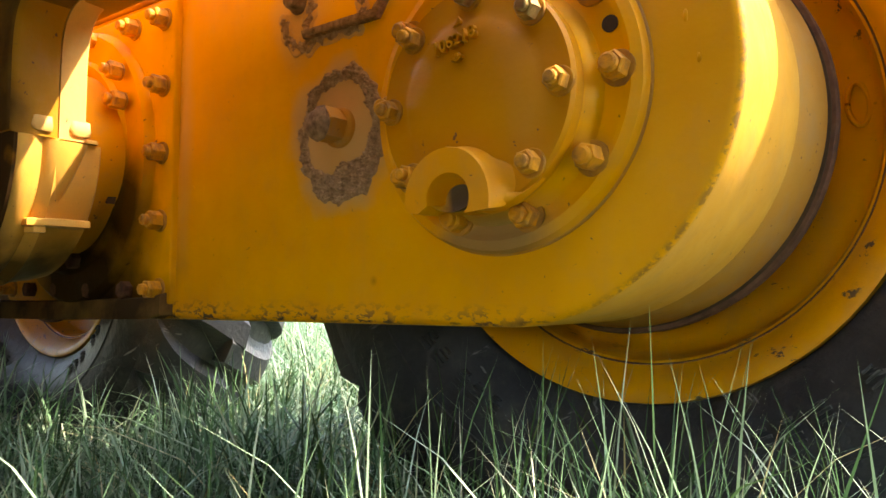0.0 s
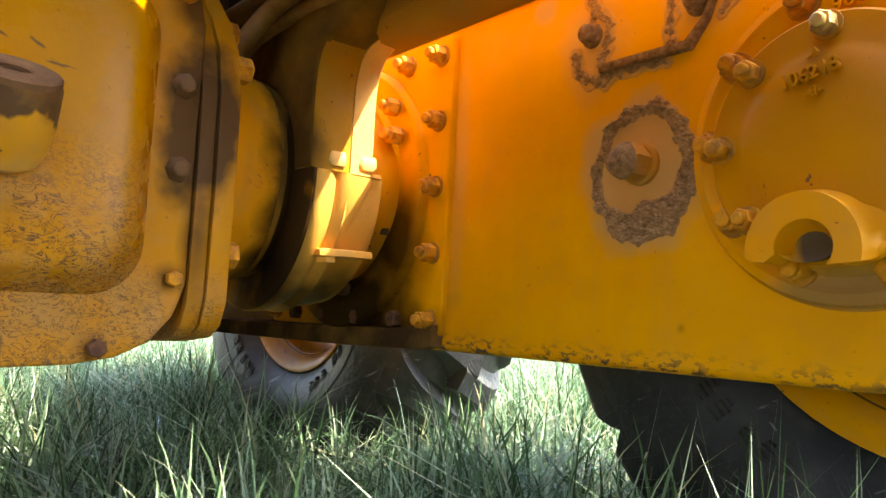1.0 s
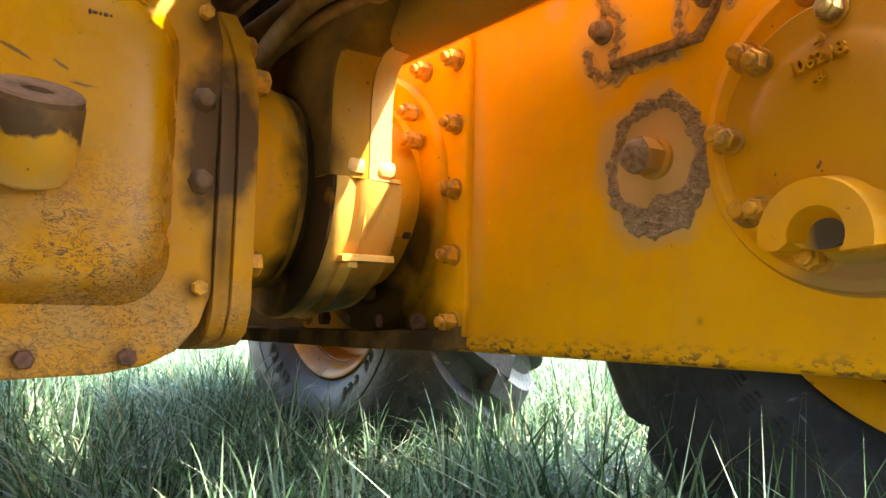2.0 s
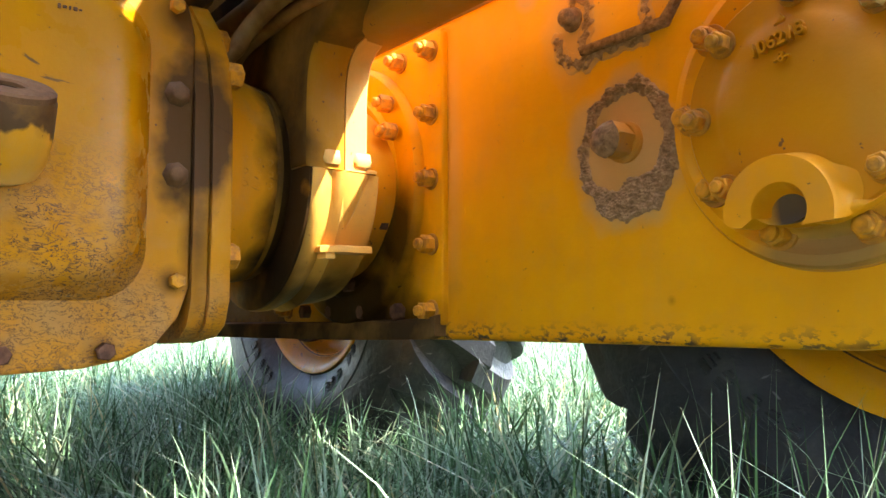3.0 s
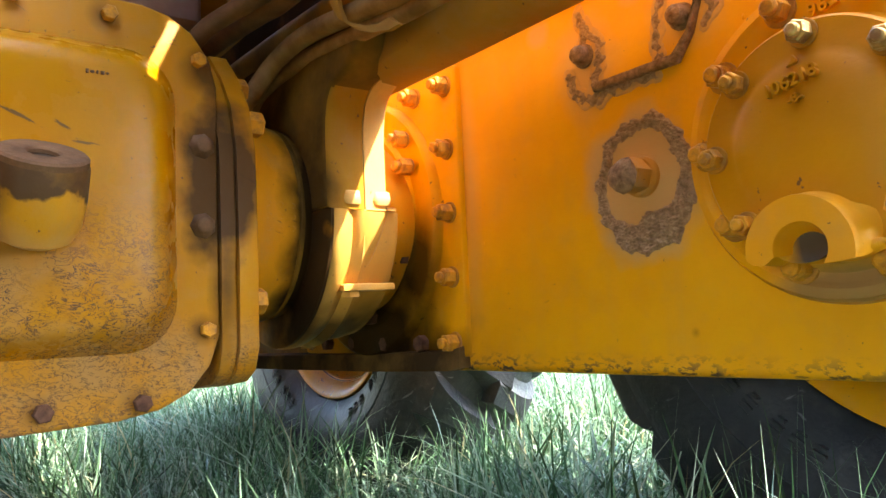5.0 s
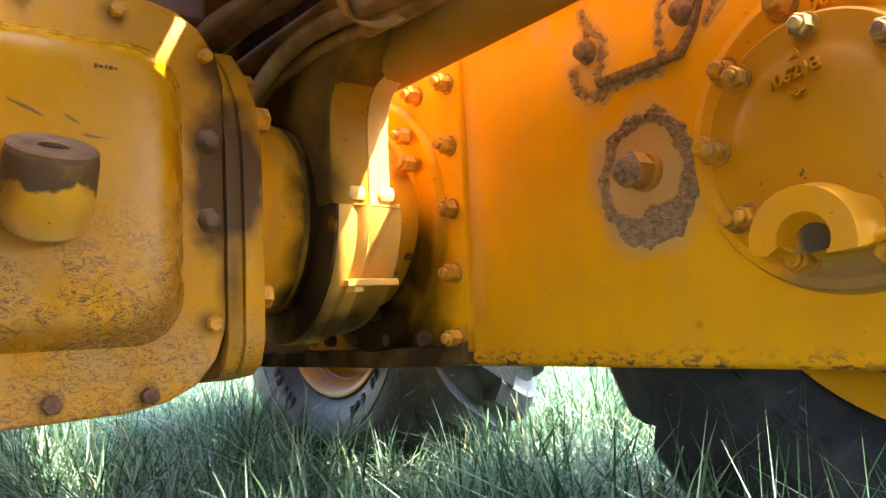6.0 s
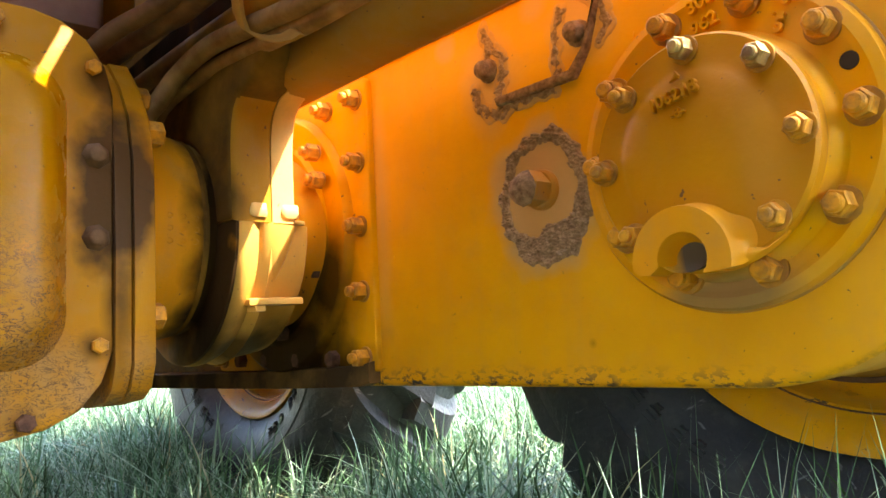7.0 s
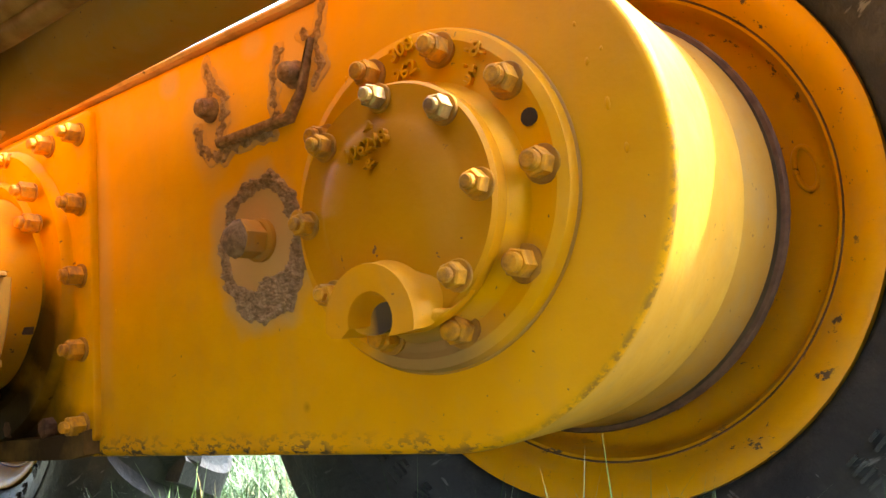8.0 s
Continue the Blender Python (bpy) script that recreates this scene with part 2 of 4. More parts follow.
FRAME_PAINT = paint("frame_paint", (0.43, 0.20, 0.012), dust=0.2, spec=0.12, soot_shade=(0.05, 0.024, 0.008), grime_shade=(((-0.78, -0.26, 0.72), 0.17, 0.03, (1, 1.5, 1), 0.9), ((-0.60, -0.235, 0.68), 0.030, 0.02, (1, 1, 0.7), 0.9)))
NUT_STEEL = plain("painted_nut", (0.66, 0.28, 0.02), (0.32, 0.14, 0.035), 75, 0.5, lo=0.42, hi=0.66, spec=0.16)
BRIGHT_STEEL = plain("zinc_nut", (0.66, 0.44, 0.16), (0.26, 0.15, 0.07), 60, 0.36, 0.55, spec=0.4)
RUST = plain("rusty_bolt", (0.16, 0.075, 0.045), (0.07, 0.035, 0.025), 70, 0.85)
OLD_MUD = plain("caked_mud", (0.36, 0.20, 0.11), (0.15, 0.08, 0.042), 110, 0.95, bmp=0.7, dist=0.002, spec=0.1)
DIRTY_WASHER = plain("dirty_washer", (0.30, 0.135, 0.04), (0.52, 0.225, 0.02), 50, 0.7)
MUD_FILM = plain("mud_film", (0.68, 0.34, 0.09), (0.54, 0.30, 0.13), 90, 0.9, bmp=0.4, dist=0.001, spec=0.1)
RUST_RING = plain("rusty_ring", (0.17, 0.085, 0.055), (0.085, 0.043, 0.03), 40, 0.85, 0.0, spec=0.1)
PEDESTAL_BROWN = plain("dark_brown", (0.09, 0.044, 0.011), (0.30, 0.14, 0.02), 8, 0.85, lo=0.4, hi=0.75, spec=0.06)
MUD = plain("dried_mud", (0.48, 0.285, 0.17), (0.26, 0.145, 0.082), 130, 0.95, bmp=0.7, dist=0.002)


def build_rubber():
    m, nt, b = mat("tyre_rubber")
    col = mix(nt, noise_fac(nt, 6.0, 8, 0.35, 0.65), (0.018, 0.020, 0.025), (0.044, 0.046, 0.053))
    col = mix(nt, mathn(nt, "MULTIPLY", noise_fac(nt, 30.0, 8, 0.52, 0.70), 0.22), col, (0.12, 0.105, 0.09))
    marks = mathn(nt, "MAXIMUM", scratch_lines(nt, 45.0, (0, 0.5, 0), (0.2, 0.3, 1), 0.66, 0.69), scratch_lines(nt, 60.0, (0, -0.7, 0), (0.2, 0.3, 1), 0.68, 0.70))
    col = mix(nt, mathn(nt, "MULTIPLY", marks, 0.6), col, (0.20, 0.20, 0.21))
    nt.links.new(col, b.inputs["Base Color"])
    b.inputs["Roughness"].default_value, b.inputs["Specular IOR Level"].default_value = 0.50, 0.32
    bump(nt, b, noise_fac(nt, 70.0, 8, 0.25, 0.75), 0.4, 0.004)
    return m


RUBBER = build_rubber()
HOSE = plain("dusty_hose", (0.20, 0.095, 0.03), (0.42, 0.225, 0.08), 16, 0.75)
DARK_HOSE = plain("dark_hose", (0.13, 0.06, 0.027), (0.27, 0.135, 0.06), 14, 0.7)
TOP_GREASE = plain("greasy_iron", (0.085, 0.045, 0.024), (0.19, 0.10, 0.05), 30, 0.7, spec=0.10)
# dirty yellow; on the added plates it tunes the light they bounce
DIRTY_YELLOW = plain("dirty_yellow", (0.46, 0.21, 0.025), (0.20, 0.10, 0.03), 7, 0.7)
# oily iron, also the painted shade in holes and gaps
DARK = plain("oily_iron_and_shade", (0.03, 0.02, 0.014), (0.09, 0.05, 0.025), 9, 0.7)
BOX_PAINT = plain("faded_brown_cover", (0.38, 0.23, 0.19), (0.27, 0.15, 0.12), 12, 0.6)


def build_ground_material():
    m, nt, b = mat("field_soil")
    g = mix(nt, noise_fac(nt, 3.0, 8, 0.35, 0.65), (0.40, 0.30, 0.20), (0.09, 0.085, 0.04))
    g = mix(nt, noise_fac(nt, 25.0, 6, 0.45, 0.6), g, (0.10, 0.14, 0.035))
    nt.links.new(g, b.inputs["Base Color"])
    b.inputs["Roughness"].default_value = 0.95
    bump(nt, b, noise_fac(nt, 40.0, 8, 0.2, 0.8), 0.8, 0.02)
    return m


def build_grass_material():
    m, nt, b = mat("grass_blade")
    g = nt.nodes.new("ShaderNodeNewGeometry")
    ramp = nt.nodes.new("ShaderNodeValToRGB")
    e = ramp.color_ramp.elements
    e[0].position, e[0].color = 0.0, (0.028, 0.055, 0.014, 1)
    e[1].position, e[1].color = 1.0, (0.46, 0.38, 0.18, 1)
    for p, c in ((0.28, (0.045, 0.105, 0.045, 1)), (0.50, (0.115, 0.225, 0.105, 1)), (0.72, (0.23, 0.36, 0.215, 1)), (0.92, (0.40, 0.50, 0.38, 1))):
        n = e.new(p)
        n.color = c
    nt.links.new(g.outputs["Random Per Island"], ramp.inputs[0])
    nt.links.new(ramp.outputs[0], b.inputs["Base Color"])
    b.inputs["Roughness"].default_value, b.inputs["Specular IOR Level"].default_value = 0.42, 0.3
    tr = nt.nodes.new("ShaderNodeBsdfTranslucent")
    nt.links.new(ramp.outputs[0], tr.inputs["Color"])
    ms = nt.nodes.new("ShaderNodeMixShader")
    ms.inputs[0].default_value = 0.35
    nt.links.new(b.outputs[0], ms.inputs[1])
    nt.links.new(tr.outputs[0], ms.inputs[2])
    nt.links.new(ms.outputs[0], nt.nodes["Material Output"].inputs["Surface"])
    return m


SOIL, GRASS = build_ground_material(), build_grass_material()


# ---- shaping helpers ----
def finish(bm, name, material, smooth=35):
    me = bpy.data.meshes.new(name)
    bmesh.ops.recalc_face_normals(bm, faces=bm.faces)
    for f in bm.faces:
        f.smooth = True
    for e in bm.edges:
        if len(e.link_faces) == 2 and e.calc_face_angle(0) > radians(smooth):
            e.smooth = False
    bm.to_mesh(me)
    bm.free()
    me.materials.append(material)
    return me


def thing(name, at, label, category, group="", kind=""):
    ob = new(name)
    ob.location = at
    ob.empty_display_size = 0.05
    bpy.context.view_layer.update()
    return tagged(ob, label, category, group, kind)


def world_of(ob):
    m = ob.matrix_basis.copy()
    while ob.parent:
        m = ob.parent.matrix_basis @ m
        ob = ob.parent
    return m


def part(name, bm, material, parent, label="", smooth=35, at=None):
    """Links a bmesh, or a mesh that is shared, as one mesh object under a thing or part; vertices stand in world places unless at is given."""
    me = finish(bm, name, material, smooth) if isinstance(bm, bmesh.types.BMesh) else bm
    ob = new(name, me)
    ob.parent = parent
    ob.matrix_basis = world_of(parent).inverted() @ (at if at is not None else Matrix())
    if label:
        ob["label"] = label
    return ob


def rings(bm, loops, close=True, caps=True):
    rows = [[bm.verts.new(p) for p in loop] for loop in loops]
    n = len(rows[0])
    for a, b in zip(rows, rows[1:]):
        for i in range(n if close else n - 1):
            j = (i + 1) % n
            bm.faces.new((a[i], a[j], b[j], b[i]))
    if caps:
        bm.faces.new(rows[0])
        bm.faces.new(rows[-1][::-1])
    return bm


def lathe(profile, cx, cz, n=64, bm=None, a0=0.0, a1=360.0, caps=True):
    """Turns a profile of (radius, y) about the axis along y through (cx, cz)."""
    bm = bm or bmesh.new()
    full = abs(a1 - a0) >= 360
    m = n if full else n + 1
    loops = [[(cx + r * math.cos(radians(a0 + (a1 - a0) * i / n)), y, cz + r * math.sin(radians(a0 + (a1 - a0) * i / n))) for i in range(m)] for r, y in profile]
    if full:
        return rings(bm, loops, True, caps)
    loops.append(loops[0])
    rows = [[bm.verts.new(p) for p in loop] for loop in loops[:-1]]
    rows.append(rows[0])
    for a, b in zip(rows, rows[1:]):
        for i in range(m - 1):
            bm.faces.new((a[i], a[i + 1], b[i + 1], b[i]))
    bm.faces.new([r[0] for r in rows[:-1]])
    bm.faces.new([r[-1] for r in rows[:-1]][::-1])
    return bm


def slab(outline, d0, d1, plane="xz", edge=0.004, segs=2, bm=None):
    """A plate with rounded edges from an outline: plane xz is pushed along y, yz along x, xy along z; d0 is the seen side."""
    bm = bm or bmesh.new()
    s = 1 if d1 > d0 else -1
    put = {"xz": lambda u, v, d: (u, d, v), "yz": lambda u, v, d: (d, u, v), "xy": lambda u, v, d: (u, v, d)}[plane]

    def inset(k):
        n = len(outline)
        area = sum(outline[i][0] * outline[(i + 1) % n][1] - outline[(i + 1) % n][0] * outline[i][1] for i in range(n))
        sg, out = (1 if area > 0 else -1), []
        for i in range(n):
            p, q, r = (Vector(outline[j % n]) for j in (i - 1, i, i + 1))
            a, b = (q - p).normalized(), (r - q).normalized()
            na, nb = Vector((-a.y, a.x)) * sg, Vector((-b.y, b.x)) * sg
            w = na + nb
            w = w / max(w.length_squared / 2, 0.3)
            out.append(q + w * k)
        return out

    loops = [[put(p.x, p.y, d0 + s * edge * (1 - math.cos(math.pi / 2 * i / segs))) for p in inset(edge * (1 - math.sin(math.pi / 2 * i / segs)))] for i in range(segs + 1)]
    loops.append([put(p.x, p.y, d1) for p in inset(0)])
    return rings(bm, loops)


def arc(cx, cy, r, a0, a1, n):
    return [(cx + r * math.cos(radians(a0 + (a1 - a0) * i / n)), cy + r * math.sin(radians(a0 + (a1 - a0) * i / n))) for i in range(n + 1)]


def smooth_line(pts, k):
    """The same line with k steps between each two points, rounded through them."""
    out, n = [], len(pts)
    for i in range(n - 1):
        p0, p1, p2, p3 = (Vector(pts[j]) for j in (max(i - 1, 0), i, i + 1, min(i + 2, n - 1)))
        for q in range(k):
            t = q / k
            v = 0.5 * (2 * p1 + (p2 - p0) * t + (2 * p0 - 5 * p1 + 4 * p2 - p3) * t * t + (3 * p1 - p0 - 3 * p2 + p3) * t ** 3)
            out.append((v.x, v.y))
    return out + [tuple(pts[-1])]


def box_outline(x0, x1, y0, y1, r, n=5):
    return arc(x1 - r, y1 - r, r, 0, 90, n) + arc(x0 + r, y1 - r, r, 90, 180, n) + arc(x0 + r, y0 + r, r, 180, 270, n) + arc(x1 - r, y0 + r, r, 270, 360, n)


def tube(points, radius, n=12, steps=8, bm=None):
    """A round tube along a smooth line through the points."""
    bm = bm or bmesh.new()
    P = [Vector(p) for p in points]
    line = []
    for i in range(len(P) - 1):
        p0, p1, p2, p3 = P[max(i - 1, 0)], P[i], P[i + 1], P[min(i + 2, len(P) - 1)]
        for k in range(steps):
            t = k / steps
            line.append(0.5 * ((2 * p1) + (p2 - p0) * t + (2 * p0 - 5 * p1 + 4 * p2 - p3) * t * t + (3 * p1 - p0 - 3 * p2 + p3) * t ** 3))
    line.append(P[-1])
    loops = []
    for i, p in enumerate(line):
        d = (line[min(i + 1, len(line) - 1)] - line[max(i - 1, 0)]).normalized()
        u = d.cross(Vector((0, 0, 1))).normalized()
        v = d.cross(u)
        loops.append([p + radius * (u * math.cos(2 * math.pi * k / n) + v * math.sin(2 * math.pi * k / n)) for k in range(n)])
    return rings(bm, loops)


def lump(bm, centre, r, flat=1.0, seed=0.0):
    made = bmesh.ops.create_icosphere(bm, subdivisions=2, radius=r, matrix=Matrix.Translation(centre))["verts"]
    c = Vector(centre)
    for v in made:
        d = v.co - c
        d *= 1 + 0.45 * noise.noise(v.co * (0.9 / r) + Vector((seed, 0, 0)))
        d.y *= flat
        v.co = c + d
    return bm


def nut_mesh(name, af, height, stud, stud_r, material, chamfer=0.12):
    """A hexagon nut or head on its seat at the origin, standing along -y, with the stud's end through it."""
    bm = bmesh.new()
    R = af / math.sqrt(3)
    hexa = lambda r, y: [(r * math.cos(radians(60 * i + 12)), y, r * math.sin(radians(60 * i + 12))) for i in range(6)]
    rings(bm, [hexa(R, 0), hexa(R, -height * (1 - chamfer)), hexa(R * 0.86, -height)])
    if stud:
        lathe([(stud_r, -height * 0.9), (stud_r, -height - stud * 0.8), (stud_r * 0.75, -height - stud)], 0, 0, 12, bm)
    return finish(bm, name, material, 25)


def washer_mesh(name, r, t, material):
    return finish(lathe([(r, 0), (r, -t * 0.7), (r * 0.96, -t)], 0, 0, 20), name, material)


TURN_X = pose(0, 0, 0, 0, 0, 90)   # -y turned to +x
TURN_Y = pose(0, 0, 0, 0, 0, 180)  # -y turned to +y


def bolt(parent, at, nut, washer=None, turn=None, spin=0.0, t=0.003, name="bolt", label=""):
    m = Matrix.Translation(at) @ (turn or Matrix())
    b = part(name, nut, None, parent, label, at=m @ Matrix.Translation((0, -t if washer else 0, 0)) @ Matrix.Rotation(radians(spin), 4, "Y"))
    if washer:
        part("washer", washer, None, b, at=m)
    return b


def raised_text(text, size, at, parent, material, depth=0.002, tilt=0.0, name="casting_mark"):
    cu = bpy.data.curves.new(name, "FONT")
    cu.body, cu.size, cu.extrude, cu.align_x, cu.align_y, cu.bevel_depth = text, size, depth, "CENTER", "CENTER", 0.0004
    cu.resolution_u = 3
    tmp = new("tmp_text", cu)
    bpy.context.view_layer.update()
    me = bpy.data.meshes.new_from_object(tmp.evaluated_get(bpy.context.evaluated_depsgraph_get()))
    bpy.data.objects.remove(tmp)
    me.materials.clear()
    me.materials.append(material)
    me.name = name
    return part(name, me, None, parent, "raised cast lettering", at=Matrix.Translation(at) @ Matrix.Rotation(radians(-tilt), 4, "Y") @ pose(0, 0, 0, 90))


# ---- fasteners shared by all things ----
NUT_L = nut_mesh("bolt", 0.0218, 0.016, 0.007, 0.0085, NUT_STEEL)
NUT_M = nut_mesh("bolt", 0.0185, 0.013, 0.006, 0.0062, NUT_STEEL)
NUT_MZ = nut_mesh("bolt", 0.0185, 0.013, 0.006, 0.0062, BRIGHT_STEEL)
NUT_P = nut_mesh("bolt", 0.024, 0.019, 0.009, 0.008, NUT_STEEL)
HEAD_L = nut_mesh("bolt", 0.030, 0.022, 0, 0, NUT_STEEL)
HEAD_M = nut_mesh("bolt", 0.0165, 0.011, 0, 0, NUT_STEEL)
HEAD_R = nut_mesh("bolt", 0.024, 0.015, 0, 0, RUST)
HEAD_PLUG = nut_mesh("hexagon", 0.036, 0.028, 0, 0, PLUG_PAINT)
HEAD_B = finish(lathe([(0.0165, 0.0), (0.0150, -0.003), (0.0122, -0.0055), (0.0112, -0.0095), (0.0085, -0.0115), (0.0040, -0.012)], 0, 0, 7), "bolt", TOP_GREASE, 40)
HEAD_W = nut_mesh("bolt", 0.0185, 0.011, 0, 0, RUST)
WASH_L = washer_mesh("washer", 0.0165, 0.003, DIRTY_WASHER)
WASH_M = washer_mesh("washer", 0.0135, 0.0025, DIRTY_WASHER)

# ---- ground ----
def build_ground():
    bm = bmesh.new()
    rad = [0.0, 0.3, 0.6, 1, 1.5, 2, 3, 4, 6, 8, 12, 20, 40, 100, 400, 2500]
    rows = []
    for r in rad[1:]:
        rows.append([bm.verts.new((r * math.cos(2 * math.pi * k / 64) - 0.5, r * math.sin(2 * math.pi * k / 64), 0.025 * noise.noise(Vector((r * math.cos(2 * math.pi * k / 64), r * math.sin(2 * math.pi * k / 64), 0)) * 2.3) + 0.012 if r < 30 else -0.05)) for k in range(64)])
    c = bm.verts.new((-0.5, 0, 0.012))
    for k in range(64):
        bm.faces.new((c, rows[0][k], rows[0][(k + 1) % 64]))
    for a, b in zip(rows, rows[1:]):
        for k in range(64):
            bm.faces.new((a[k], b[k], b[(k + 1) % 64], a[(k + 1) % 64]))
    ob = new("ground", finish(bm, "ground", SOIL, 80))
    tagged(ob, "dry brown soil under long green grass", "ground", kind="structure")


build_ground()


# ---- tandem case ----
PIV_R = 0.160


def build_case():
    t = thing("tandem_case", (AX, 0, 0.42), "yellow painted steel tandem drive case, chipped along its lower edge", "drive case")
    R, zc = 0.2335, 0.6555
    near_end = arc(0, zc, R, 90, -90, 44)
    far_end = arc(FX, zc - 0.025, R, 270, 90, 40)
    outline = near_end + [(AX, 0.410)] + far_end + [(AX, 0.903)]
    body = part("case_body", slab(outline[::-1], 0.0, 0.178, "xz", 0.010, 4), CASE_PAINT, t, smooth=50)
    # dust lies on the sides, the face is cleaner
    body.data.materials.append(END_PAINT)
    for p in body.data.polygons:
        if p.normal.y > -0.25:
            p.material_index = 1
    lid = rings(bmesh.new(), [[(x, -0.005, z), (x, -0.009, z + 0.003), (x, -0.008, z + 0.006), (x, 0.0, z + 0.007), (x, 0.19, z + 0.007), (x, 0.19, z)] for x, z in ((FX, 0.862), (AX, 0.9035), (-0.45, 0.8965), (-0.03, 0.8895))])
    part("top_lid", lid, LIP_PAINT, t, "flat top plate with a rounded lip")
    part("skirt", rings(bmesh.new(), [[(x, -0.020, z), (x, -0.022, z + 0.004), (x, -0.021, z + 0.030), (x, 0.0, z + 0.034), (x, 0.02, z + 0.03), (x, 0.02, z)] for x, z in ((-1.55, 0.392), (AX, 0.406), (-0.60, 0.414), (-0.566, 0.420))]), OIL_AND_SHADE, t, "oily lower edge strip")
    # turned bearing flange round the near wheel's shaft
    zr = 0.652
    part("bearing_flange", lathe([(0.1555, 0.0), (0.1555, -0.007), (0.1525, -0.012), (0.143, -0.015), (0.138, -0.013), (0.136, -0.012), (0.100, -0.012)], 0, zr - 0.003, 96), FLANGE_PAINT, t, "thick round flange with grease along its lower rim")
    part("oil_bead", lathe([(0.1545, -0.0005), (0.1576, -0.0005), (0.1570, -0.0020), (0.1550, -0.0030)], 0, zr - 0.003, 96, caps=False), PLUG_PAINT, t, "thin dark line of oil under the flange")
    cz = 0.637
    part("boss", lathe([(0.119, -0.010), (0.113, -0.016), (0.1065, -0.030), (0.105, -0.0365), (0.09, -0.037)], 0, cz, 96), FLANGE_PAINT, t)
    cov = part("cover", lathe([(0.109, -0.036), (0.109, -0.049), (0.106, -0.053), (0.082, -0.053), (0.074, -0.056), (0.066, -0.060), (0.04, -0.0615), (0.012, -0.062)], 0.0, cz, 96), COVER_PAINT, t, "round cast cover, a little domed")
    # hooked lug cast on the lower rim of the cover: flat front, hollow pocket, flank flaring into the cover
    def lug_loop(y, flare, pocket):
        pts = []
        for i in range(31):
            a = radians(186 - 6.6 * i)
            g = flare * max(0.0, math.cos(a - radians(48))) ** 1.5
            pts.append((-0.009 + (0.0485 + g) * math.cos(a), y, 0.540 + (0.0485 + 0.6 * g) * math.sin(a) + 0.45 * flare * max(0.0, (20 - 186 + 6.6 * i) / 32)))
        pts += [(0.034 + 0.5 * flare, y, 0.5295 + 0.40 * flare), (0.028 + 0.2 * flare, y, 0.5285 + 0.1 * flare)]
        for i in range(17):
            a = radians(-38 + 14.5 * i)
            pts.append((-0.007 + (0.0235 - pocket) * math.cos(a), y, 0.5415 + (0.0225 - pocket) * math.sin(a)))
        return pts + [(-0.040, y, 0.5290), (-0.051, y, 0.5300)]
    loops = [lug_loop(y, f, p) for y, f, p in ((-0.0765, -0.002, -0.002), (-0.0780, -0.0012, -0.001), (-0.0765, 0.0, 0.0), (-0.071, 0.0015, 0.0015), (-0.064, 0.004, 0.004), (-0.058, 0.009, 0.007), (-0.053, 0.017, 0.010), (-0.048, 0.024, 0.012))]
    part("drain_lug", rings(bmesh.new(), loops[1:]), LUG_PAINT, t, "curled cast lug with a hollow drain pocket", smooth=45)
    bowl = [[(-0.007 + r * math.cos(radians(12 * i)), y, 0.5415 + dz + (r * math.sin(radians(12 * i)) if math.sin(radians(12 * i)) > 0 else 0.52 * r * math.sin(radians(12 * i)))) for i in range(30)] for r, y, dz in ((0.0242, -0.0735, 0), (0.0236, -0.069, 0), (0.022, -0.063, 0), (0.018, -0.0585, 0.001), (0.010, -0.0565, 0.002), (0.004, -0.056, 0.002))]
    shell = rings(bmesh.new(), bowl, caps=False)
    shell.faces.new([v for v in list(shell.verts)[-30:]])
    part("drain_hole", shell, POCKET_PAINT, t, "dirty hollow of the drain pocket", smooth=60)
    # rising web from the lug to the cover's rim
    bm = bmesh.new()
    loops = []
    for i in range(15):
        k = i / 14
        x = 0.018 + 0.056 * k
        low = max(0.5285, 0.6355 - math.sqrt(0.109 ** 2 - x * x))
        top = max(0.566 - 0.018 * k - 0.010 * math.sin(math.pi * k), low + 0.002)
        out = -0.0700 + 0.022 * k
        loops.append([(x, out + 0.008, top), (x, out + 0.002, top - 0.15 * (top - low)), (x, out, low + 0.6 * (top - low)), (x, out, low + 0.2 * (top - low)), (x, out + 0.004, low), (x, -0.042, low), (x, -0.042, top + 0.003)])
    part("lug_web", rings(bm, loops), LUG_PAINT, t, "smooth web between lug and cover rim", smooth=60)
    for i in range(10):
        a = radians(36 * i)
        bolt(t, (0.1305 * math.cos(a), -0.012, zr + 0.1305 * math.sin(a)), NUT_L, WASH_L, spin=23 * i)
    for i in range(8):
        a = radians(45 * i)
        if i == 6:
            continue
        bolt(t, (0.096 * math.cos(a), -0.053, cz + 0.096 * math.sin(a)), NUT_MZ if i in (1, 2) else NUT_M, WASH_M, spin=17 * i, label="nut with worn bright edges" if i in (1, 2) else "")
    # no real depth: a dark disc paints the shade of the hole
    part("bolt_hole_shade", lathe([(0.0078, -0.0122), (0.0078, -0.0132), (0.005, -0.0133)], 0.1225, zr + 0.041, 20), DARK, t, "dark disc for the shade in an empty bolt hole")
    raised_text("106218", 0.0170, (-0.010, -0.0640, 0.690), t, COVER_PAINT, 0.0028, 12)
    raised_text("-8-", 0.0125, (-0.006, -0.0645, 0.674), t, COVER_PAINT, 0.0022, 9)
    raised_text("308", 0.019, (-0.001, -0.0145, 0.789), t, FLANGE_PAINT, 0.0024, 15)
    raised_text("962", 0.019, (0.001, -0.0145, 0.767), t, FLANGE_PAINT, 0.0024, 13)
    raised_text("-8-", 0.020, (0.079, -0.0145, 0.764), t, FLANGE_PAINT, 0.0024, -24)
